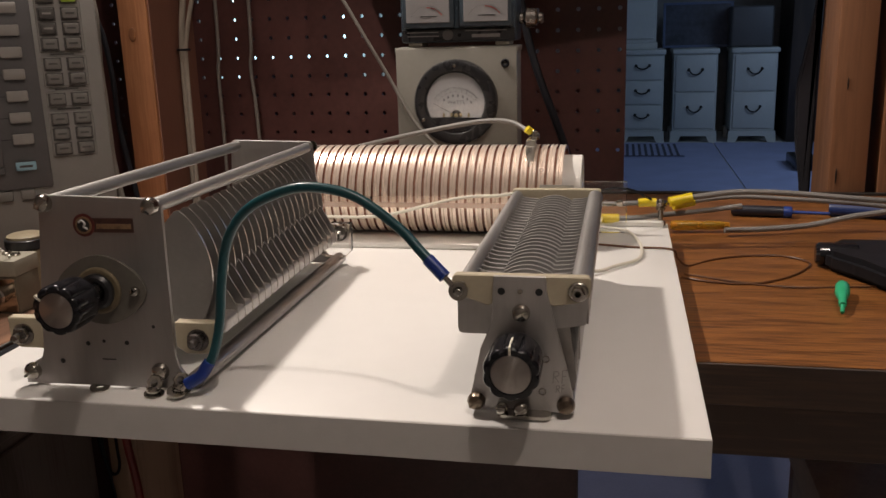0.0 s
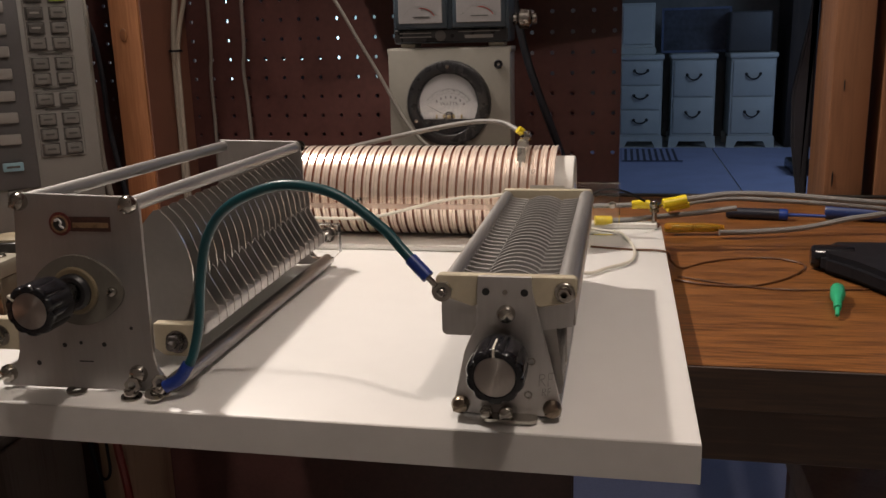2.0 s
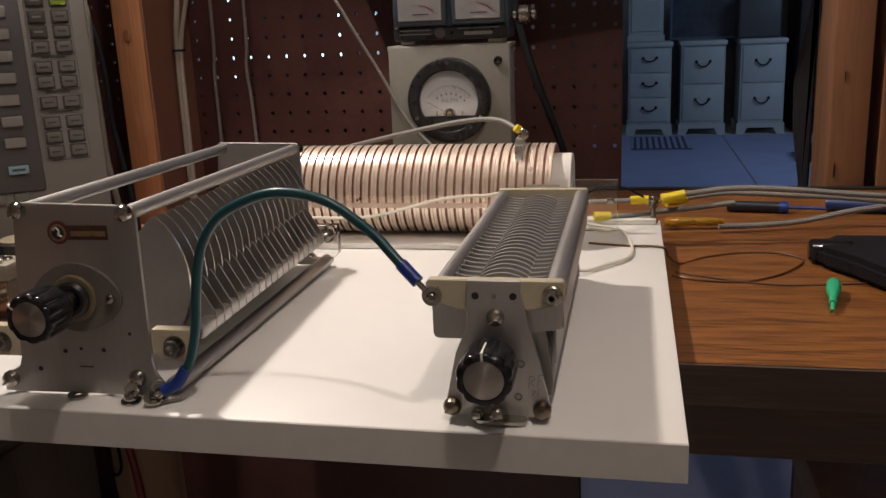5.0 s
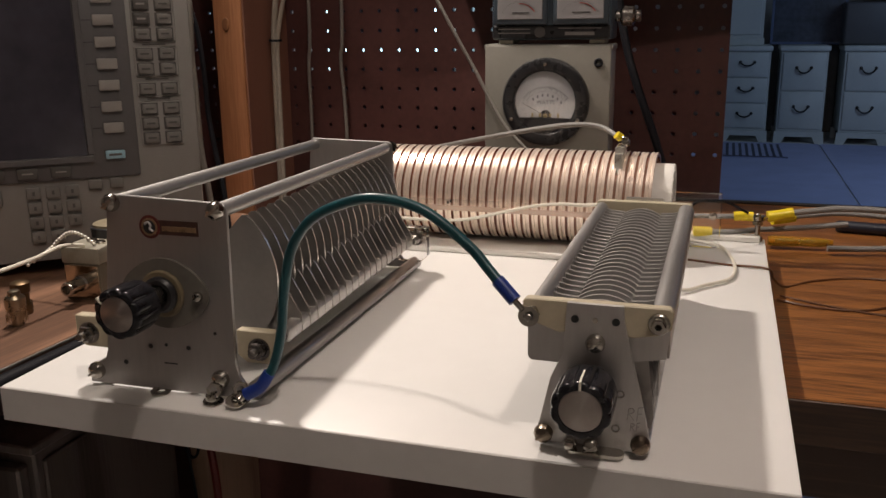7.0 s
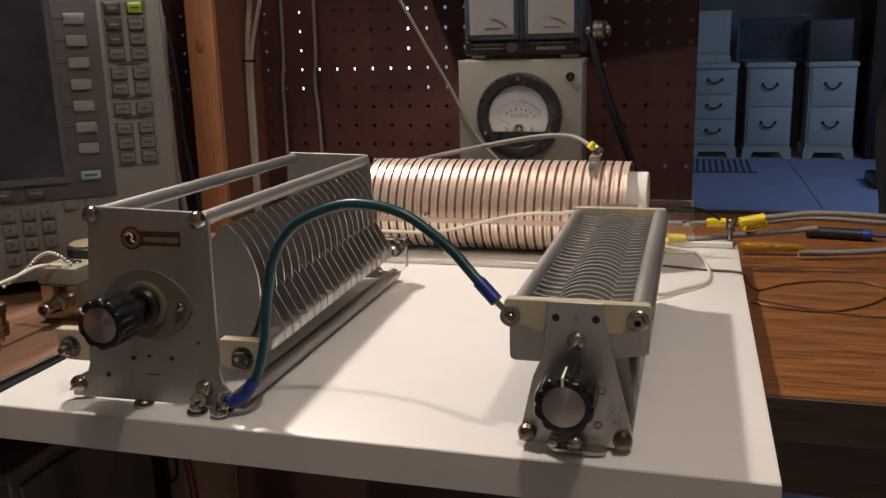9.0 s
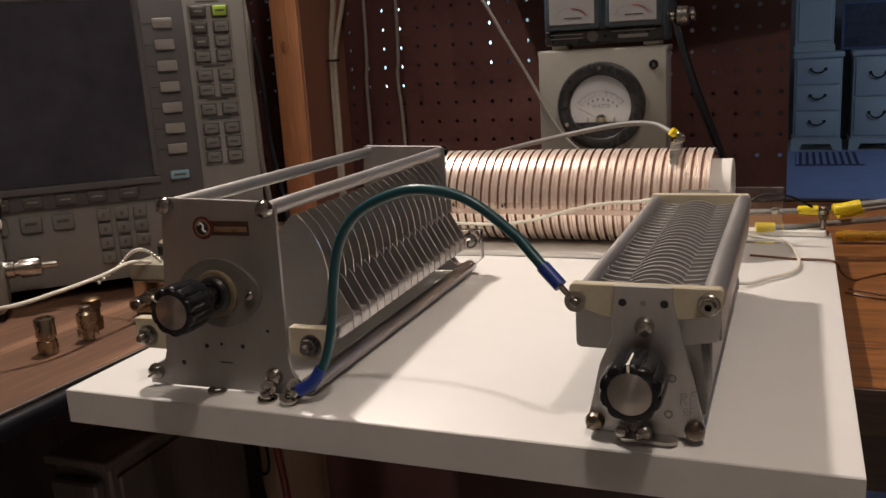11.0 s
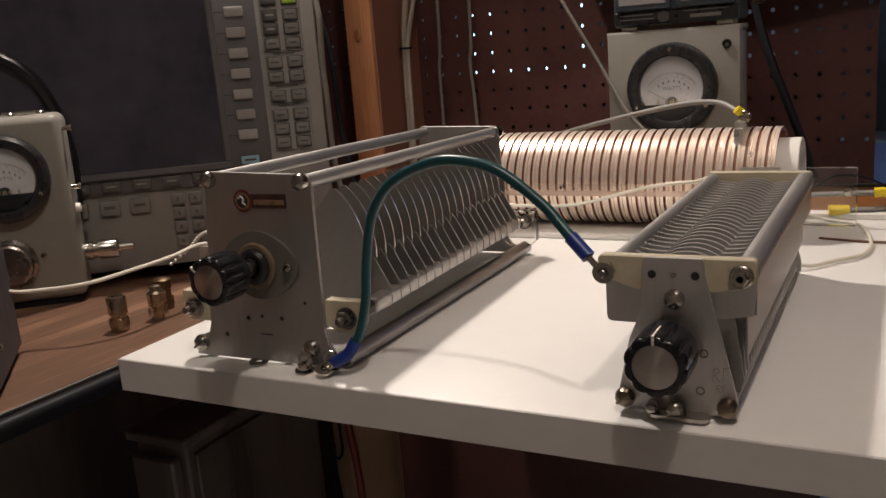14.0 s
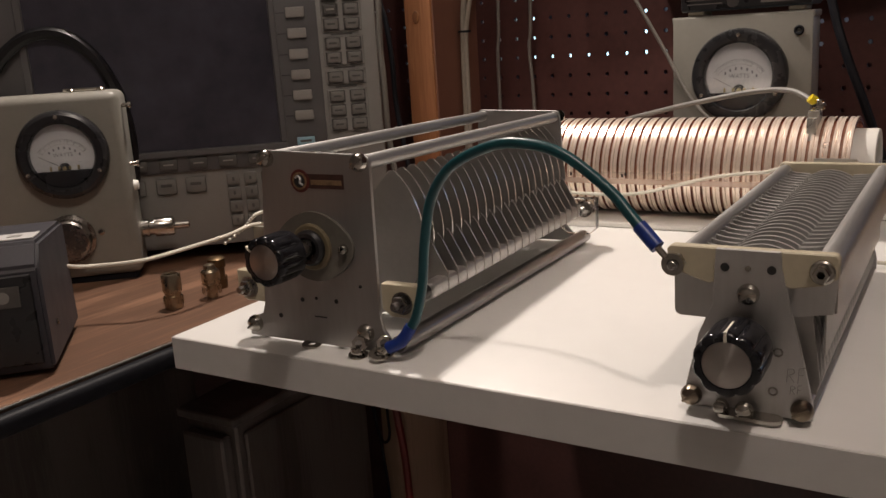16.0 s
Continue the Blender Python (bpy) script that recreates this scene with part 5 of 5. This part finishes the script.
            part("legend_bar", box(B(), u - 0.0012, u + 0.0012, -0.0068, -0.0066, z - 0.002, z + 0.002, 0), KEY_DARK, k)
    for u in (-0.026, -0.006):
        key(u, 0.0875, 0.013, 0.010, KEY_BEIGE, y=-0.0031)
    for u in (-0.30, 0.04):
        for y in (0.03, 0.33):
            part("foot", lathe(B(), [(0.010, 0), (0.012, 0.002), (0.012, 0.0122), (0, 0.0122)], 16, pose(u, y, 0)), RUBBER, c)
    return c


analyzer()
tangle("hanging_cable", [(-0.44, 0.57, 1.15), (-0.421, 0.562, 1.011), (-0.411, 0.560, 0.972), (-0.406, 0.560, 0.927), (-0.405, 0.560, 0.882), (-0.401, 0.560, 0.848), (-0.392, 0.560, 0.79), (-0.385, 0.555, 0.742)], 0.0030, RUBBER, "black cable hanging beside an analyzer", "cable", "cables beside the analyzer")
tangle("hanging_cable", [(-0.425, 0.548, 1.15), (-0.4135, 0.548, 1.024), (-0.4105, 0.548, 0.994), (-0.4125, 0.548, 0.942), (-0.4115, 0.548, 0.908), (-0.4110, 0.548, 0.867), (-0.4100, 0.548, 0.836), (-0.403, 0.548, 0.78), (-0.398, 0.548, 0.742)], 0.0036, GREY_DULL, "dull grey cable hanging beside an analyzer", "cable", "cables beside the analyzer")


# ---- portable wattmeter ----
def portable_wattmeter():
    c = thing("portable_wattmeter", "grey portable wattmeter with a round dial", "wattmeter", pose(-0.5085, 0.2495, 0.738, 0, 0, 41))
    bm = B()
    box(bm, -0.130, 0.0, 0.0, 0.0445, 0.006, 0.183, 0.0085, 4)
    part("case", bm, GREY_PAINT, c, "grey enamelled case")
    part("base_shadow_lip", box(B(), -0.124, -0.006, 0.006, 0.040, 0.0, 0.0062, 0.001), RUBBER, c, "black rubber base")
    dial(c, facing(-0.0560, -0.0002, 0.1270), 0.0415, 150)
    bm = B()
    lathe(bm, [(0, 0), (0.0235, 0), (0.0235, 0.003), (0.0205, 0.006), (0.0195, 0.012), (0.0175, 0.0135), (0, 0.0135)], 36, facing(-0.0615, -0.0002, 0.046))
    part("element", bm, STEEL, c, "turned metal plug-in element")
    screw(c, facing(-0.033, -0.0001, 0.050), 0.0032, 0.0016)
    for z in (0.112, 0.168):
        bm = B()
        rod(bm, (0.0, 0.012, z), (0.009, 0.012, z), 0.0022, 10)
        lathe(bm, [(0, 0), (0.0035, 0.0005), (0.0035, 0.003), (0, 0.004)], 12, pose(0.006, 0.012, z, 0, 90, 0))
        part("stud", bm, CHROME, c, "small nickel stud")
    bm = B()
    lathe(bm, [(0.009, 0), (0.009, 0.008), (0.0075, 0.0085), (0.0075, 0.013), (0.0098, 0.0135), (0.0098, 0.030), (0.0085, 0.032), (0.004, 0.033), (0.0035, 0.046), (0.0022, 0.047), (0, 0.047)], 20, pose(0.0, 0.026, 0.045, 0, 90, 0))
    part("connector", bm, CHROME, c, "nickel coax connector")
    bm = B()
    rod(bm, (-0.052, 0.020, 0.1850), (-0.014, 0.020, 0.1845), 0.0018, 10)
    for x in (-0.045, -0.018):
        lathe(bm, [(0.004, 0), (0.004, 0.002), (0.0028, 0.0032), (0, 0.0034)], 14, pose(x, 0.020, 0.1828))
    part("strap_clip", bm, CHROME, c, "bright metal strap clip")
    part("bump_foot", lathe(B(), [(0.005, 0), (0.0045, 0.004), (0, 0.005)], 14, pose(0.0, 0.02, 0.090, 0, 90, 0)), PVC, c, "white rubber bumper")
    return c


portable_wattmeter()
PW = pose(-0.5085, 0.2495, 0.738, 0, 0, 41)
tangle("black_loop_cable", [PW @ Vector(p) for p in ((-0.165, 0.0525, 0.0075), (-0.160, 0.0525, 0.10), (-0.130, 0.0525, 0.190), (-0.094, 0.0525, 0.232), (-0.055, 0.0525, 0.238), (-0.024, 0.0525, 0.212), (-0.006, 0.0525, 0.165), (-0.003, 0.0525, 0.110), (-0.012, 0.0525, 0.05), (-0.02, 0.0525, 0.0075))], 0.0064, CORD_BLACK, "thick black cable arching behind a wattmeter", "cable")

# ---- black instrument with a sticker ----
PM = pose(-0.357, 0.040, 0.738, 0, 0, 45)
c = thing("black_instrument", "dark grey boxed instrument with a white sticker on top", "instrument", PM)
bm = B()
prism(bm, [(0, 0.004), (0, 0.078), (0.012, 0.094), (0.112, 0.090), (0.114, 0.006)], 0.13, pose(-0.13, 0, 0, 0, 0, 0) @ pose(0.13, 0.0, 0, 0, 0, 90) @ pose(0, 0, 0))
bmesh.ops.bevel(bm, geom=list(bm.edges), offset=0.0025, segments=2, affect="EDGES")
part("case", bm, CASE_BLUE, c)
part("front_panel", box(B(), -0.124, -0.006, -0.0025, 0.0002, 0.010, 0.074, 0.001), BLACK, c, "black front panel")
part("badge", box(B(), -0.046, -0.014, -0.0034, -0.0026, 0.052, 0.067, 0.0005), KEY_DARK, c)
part("badge_mark", lathe(B(), [(0, 0), (0.0042, 0), (0.0042, 0.0005), (0, 0.0005)], 16, facing(-0.025, -0.0035, 0.0595)), KEY_GREY, c)
part("badge_bar", box(B(), -0.044, -0.033, -0.0038, -0.0035, 0.057, 0.062, 0), RED_INK, c)
part("blue_sticker", box(B(), -0.075, -0.055, -0.0031, -0.0026, 0.012, 0.026, 0), BLUE_PLASTIC, c, "small blue sticker")
bm = B()
box(bm, -0.034, -0.005, 0.022, 0.050, 0.0, 0.0006, 0, 1, pose(0, 0, 0.0950, -2.3, 0, 0))
part("sticker", bm, DIAL, c, "white label sticker")
bm = B()
box(bm, -0.024, -0.015, 0.032, 0.040, 0.0006, 0.0009, 0, 1, pose(0, 0, 0.0950, -2.3, 0, 0))
part("sticker_print", bm, KEY_GREY, c)
for y in (0.015, 0.10):
    part("foot", box(B(), -0.014, -0.004, y, y + 0.01, 0, 0.0045, 0.001), RUBBER, c)
    part("foot", box(B(), -0.124, -0.112, y, y + 0.01, 0, 0.0045, 0.001), RUBBER, c)
screw(c, pose(0.0001, 0.03, 0.03, 0, 90, 0), 0.0025, 0.0012)

# ---- small junction box with connectors ----
c = thing("junction_box", "cream metal junction box with a coax connector", "junction box", pose(-0.3995, 0.2945, 0.738, 0, 0, 3))
part("body", box(B(), 0.0006, 0.0374, 0.0006, 0.0344, 0, 0.0340, 0.0008, 2), mat("olive_case", (0.15, 0.13, 0.095), 0.5, vary=0.1, scale=40, bump=0.03), c)
part("front_panel", box(B(), 0.0020, 0.0360, -0.0006, 0.0005, 0.002, 0.0325, 0.0004), mat("bronze_panel", (0.52, 0.44, 0.34), 0.14, 1.0, vary=0.1, scale=40, bump=0.02), c, "polished bronze front panel")
part("lid", box(B(), -0.0004, 0.0384, -0.0004, 0.0354, 0.0341, 0.0488, 0.0010, 2), mat("aged_cream_lid", (0.30, 0.28, 0.225), 0.5, vary=0.08, scale=50, bump=0.03), c, "deep cream lid")
bm = B()
lathe(bm, [(0.0076, 0), (0.0076, 0.004), (0.0060, 0.005), (0.0060, 0.010), (0.0064, 0.011), (0.0064, 0.023), (0.0056, 0.024), (0.0040, 0.024), (0.0036, 0.018), (0, 0.018)], 20, facing(0.0200, -0.0007, 0.0170))
part("connector", bm, CHROME, c, "nickel coax connector")
for x, y in ((0.016, 0.024), (0.027, 0.020)):
    screw(c, pose(x, y, 0.0489), 0.0046, 0.0028)
c = thing("round_canister", "small round canister with a black lid on the desk", "canister", pose(-0.388, 0.352, 0.738, 0, 0, 0))
part("body", lathe(B(), [(0, 0), (0.0170, 0), (0.0180, 0.002), (0.0180, 0.0470), (0, 0.0470)], 30), mat("beige_tin", (0.26, 0.22, 0.15), 0.4, vary=0.08, scale=50, bump=0.03), c)
part("lid", lathe(B(), [(0.0182, 0.0472), (0.0192, 0.0480), (0.0192, 0.0560), (0.0180, 0.0568), (0, 0.0568)], 30), BLACK, c, "glossy black lid band")
part("top_disc", lathe(B(), [(0.0172, 0.0569), (0.0170, 0.0590), (0.0140, 0.0605), (0, 0.0608)], 30), bpy.data.materials["beige_tin"], c, "beige top disc")

tangle("white_coax", [PM @ Vector((-0.002, 0.100, 0.055)), (-0.438, 0.135, 0.7850), (-0.402, 0.160, 0.7862), (-0.385, 0.193, 0.7895), (-0.384, 0.243, 0.7900), (-0.384, 0.278, 0.7925), (-0.378, 0.300, 0.7885)], 0.0017, WHITE_INS, "thin white coax running to a junction box", "cable")
bm = B()
chain = smooth_path([(-0.430, 0.286, 0.7700), (-0.413, 0.288, 0.7810), (-0.403, 0.288, 0.7880), (-0.394, 0.288, 0.7960), (-0.386, 0.289, 0.8010), (-0.379, 0.291, 0.8020), (-0.374, 0.297, 0.7970), (-0.371, 0.304, 0.7888)], 3)
for q in chain:
    bmesh.ops.create_icosphere(bm, subdivisions=2, radius=0.0018, matrix=Matrix.Translation(q))
for a, b in zip(chain, chain[1:]):
    rod(bm, a, b, 0.0005, 6)
solid("bead_chain", bm, mat("bead_steel", (0.74, 0.71, 0.65), 0.30, 0.55, 0.1, 90, 0.0), "fine metal bead chain over a white coax", "chain")


def plug(x, y, label, profile, material):
    c = thing("coax_adapter", label, "adapter", pose(x, y, 0.738) @ Matrix.Scale(0.86, 4), "loose coax adapters")
    part("body", lathe(B(), profile, 22), material, c)
    bm = B()
    for k in range(18):
        a = 2 * math.pi * k / 18
        box(bm, -0.0004, 0.0004, 0.0093, 0.0099, 0.0045, 0.0125, 0, 1, pose(0, 0, 0, 0, 0, math.degrees(a)))
    part("knurl", bm, material, c)
    return c


plug(-0.3985, 0.187, "nickel barrel adapter standing on the desk", [(0.0, 0), (0.0088, 0), (0.0094, 0.001), (0.0094, 0.013), (0.0080, 0.0135), (0.0080, 0.017), (0.0094, 0.0175), (0.0096, 0.034), (0.0090, 0.0355), (0.0072, 0.0358), (0.0068, 0.033), (0, 0.033)], GOLD)
plug(-0.3890, 0.223, "nickel plug adapter standing on the desk", [(0.0, 0), (0.0055, 0), (0.0058, 0.012), (0.0068, 0.0125), (0.0068, 0.015), (0.0094, 0.0155), (0.0097, 0.028), (0.0080, 0.030), (0.0060, 0.0305), (0.0055, 0.035), (0.0030, 0.036), (0, 0.036)], GOLD)
plug(-0.4080, 0.2500, "darkened brass adapter standing on the desk", [(0.0, 0), (0.0095, 0), (0.0098, 0.010), (0.0080, 0.011), (0.0080, 0.022), (0.0095, 0.023), (0.0095, 0.032), (0.0060, 0.034), (0, 0.034)], mat("dull_brass", (0.17, 0.115, 0.065), 0.4, 0.9, 0.15, 80, 0.03))


# ---- far room ----
def nightstand(x, drawers, label, wide=0.94):
    c = thing("nightstand", label, "nightstand", pose(x, 7.0, 0) @ Matrix.Diagonal((wide, 1, 1, 1)), "nightstands")
    h = 0.735
    part("body", box(B(), 0.012, 0.368, 0.012, 0.40, 0.09, h - 0.04, 0.004), CABINET_WHITE, c)
    part("top", box(B(), 0.000, 0.380, -0.008, 0.41, h - 0.0395, h, 0.010, 2), CABINET_WHITE, c)
    bm = B()
    prism(bm, [(-0.004, 0), (0.06, 0), (0.085, 0.05), (0.295, 0.05), (0.32, 0), (0.384, 0), (0.378, 0.09), (0.002, 0.09)], 0.02, pose(0, 0.0, 0))
    part("plinth", bm, CABINET_WHITE, c)
    for x0 in (-0.004, 0.344):
        part("foot", box(B(), x0, x0 + 0.04, 0.36, 0.40, 0, 0.0895, 0.004), CABINET_WHITE, c)
    each = (h - 0.04 - 0.11) / drawers
    for k in range(drawers):
        z = 0.105 + k * each
        d = part("drawer", box(B(), 0.030, 0.350, 0.0, 0.0118, z + 0.006, z + each - 0.006, 0.005, 2), CABINET_WHITE, c)
        bm = tube(B(), [(0.135, -0.001, z + each * 0.60), (0.138, -0.016, z + each * 0.58), (0.16, -0.020, z + each * 0.50), (0.19, -0.021, z + each * 0.47), (0.22, -0.020, z + each * 0.50), (0.242, -0.016, z + each * 0.58), (0.245, -0.001, z + each * 0.60)], 0.006, 8)
        for xx in (0.135, 0.245):
            lathe(bm, [(0, 0), (0.013, 0), (0.011, 0.004), (0, 0.006)], 12, facing(xx, 0.0, z + each * 0.60))
        part("handle", bm, BRONZE, d, "dark drop handle")
    return c


nightstand(0.130, 3, "white painted nightstand with three drawers")
nightstand(0.538, 2, "white painted nightstand with two drawers")
nightstand(0.985, 2, "white painted nightstand with two drawers")
h = thing("white_hutch", "white painted panelled hutch standing on a nightstand", "hutch", pose(0.14, 7.08, 0.7352))
part("body", box(B(), 0.0, 0.27, 0.012, 0.22, 0, 0.40, 0.004), CABINET_WHITE, h)
part("door", box(B(), 0.02, 0.25, 0, 0.0118, 0.08, 0.38, 0.006), CABINET_WHITE, h)
part("base_moulding", box(B(), -0.01, 0.28, -0.012, 0.0118, 0, 0.055, 0.006), CABINET_WHITE, h)
p = thing("painting", "dark framed landscape painting leaning on the nightstands", "painting", pose(0.47, 7.33, 0.7352, -4, 0, 0))
part("canvas", box(B(), 0.02, 0.53, 0.004, 0.012, 0.02, 0.34, 0), CANVAS, p)
bm = B()
for x0, x1, z0, z1 in ((0, 0.55, 0, 0.02), (0, 0.55, 0.34, 0.36), (0, 0.02, 0.0202, 0.3398), (0.53, 0.55, 0.0202, 0.3398)):
    box(bm, x0, x1, 0, 0.02, z0, z1, 0.003)
part("frame", bm, mat("blue_grey_frame", (0.10, 0.13, 0.22), 0.4, vary=0.1, scale=20, bump=0.02), p)
solid("storage_tub", box(B(), 0.98, 1.30, 7.10, 7.38, 0.7352, 1.05, 0.02, 3), mat("dull_tub", (0.085, 0.082, 0.085), 0.5, vary=0.1, scale=10, bump=0.02), "dull grey storage tub on a nightstand", "tub")
solid("dark_wardrobe", box(B(), 1.42, 2.3, 7.0, 7.6, 0, 1.9, 0.01, 2), wood("wardrobe_wood", (0.028, 0.019, 0.015), (0.055, 0.038, 0.030), 0.5, 22, "Z", 0.12), "dark wooden wardrobe in the far room", "wardrobe")
solid("dark_screen_panel", box(B(), -0.6, 3.0, 7.75, 7.80, 0, 2.3, 0.01), mat("dark_backing", (0.20, 0.19, 0.18), 0.7, vary=0.2, scale=5, bump=0.05), "dark panel against the far wall", "panel")
f = thing("floor_mat", "large blue floor mat in the far room", "mat")
part("mat_panel", box(B(), -0.6, 0.862, 0.9, 6.95, 0.0, 0.006, 0.002), RUG_BLUE, f)
part("mat_panel", box(B(), 0.870, 2.3, 0.9, 6.95, 0.0, 0.006, 0.002), RUG_BLUE, f)
r = thing("striped_rug", "small striped rug lying on the blue mat", "rug", pose(0.17, 6.15, 0.0062))
part("weave", box(B(), 0, 0.43, 0, 0.72, 0, 0.006, 0.002), RUG_BLUE, r)
for k in range(9):
    part("stripe", box(B(), 0.02 + k * 0.045, 0.04 + k * 0.045, 0.05, 0.67, 0.0062, 0.0075, 0), RUG_DARK, r)
part("border", box(B(), 0, 0.43, 0.0, 0.04, 0.0062, 0.0080, 0), RUG_DARK, r)

solid("black_case", box(B(), 1.25, 1.40, 5.55, 5.95, 0.0062, 0.075, 0.01, 2), BLACK, "black case lying on the blue mat", "case")
bm = B()
prism(bm, [(0.386, 1.60), (0.385, 1.04), (0.376, 0.97), (0.3625, 0.89), (0.3650, 0.83), (0.374, 0.77), (0.376, 0.60), (0.386, 0.60)][::-1], 0.010, pose(0, 0.772, 0))
bmesh.ops.bevel(bm, geom=list(bm.edges), offset=0.003, segments=2, affect="EDGES")
solid("dark_cloth", bm, mat("black_cloth", (0.012, 0.012, 0.018), 0.9, vary=0.3, scale=60, bump=0.2), "black cloth hanging beside a pine stud", "cloth")

# guessed glowing window at the far end; gaps placed to fit the camera's view through peg holes
wn = thing("window_1", "guessed daylit window, its gaps fitted to the peg holes", "window", kind="structure")
part("pane", box(B(), -3.54, -2.30, 7.56, 7.57, 0.44, 1.34, 0), DAYLIGHT, wn, "bright daylit pane")
part("blind", box(B(), -3.29, -2.47, 7.50, 7.51, 0.750, 1.40, 0), mat("dark_blind", (0.03, 0.03, 0.03), 0.8, vary=0.1, scale=20, bump=0.0), wn, "dark blind")
part("blind", box(B(), -3.29, -2.20, 7.50, 7.51, 0.10, 0.660, 0), bpy.data.materials["dark_blind"], wn, "dark blind")
bm = B()
for x0, x1, z0, z1 in ((-3.62, -3.545, 0.36, 1.42), (-2.295, -2.22, 0.36, 1.42), (-3.54, -2.30, 0.36, 0.438), (-3.54, -2.30, 1.342, 1.42)):
    box(bm, x0, x1, 7.55, 7.62, z0, z1, 0.005)
part("window_frame", bm, CABINET_WHITE, wn)
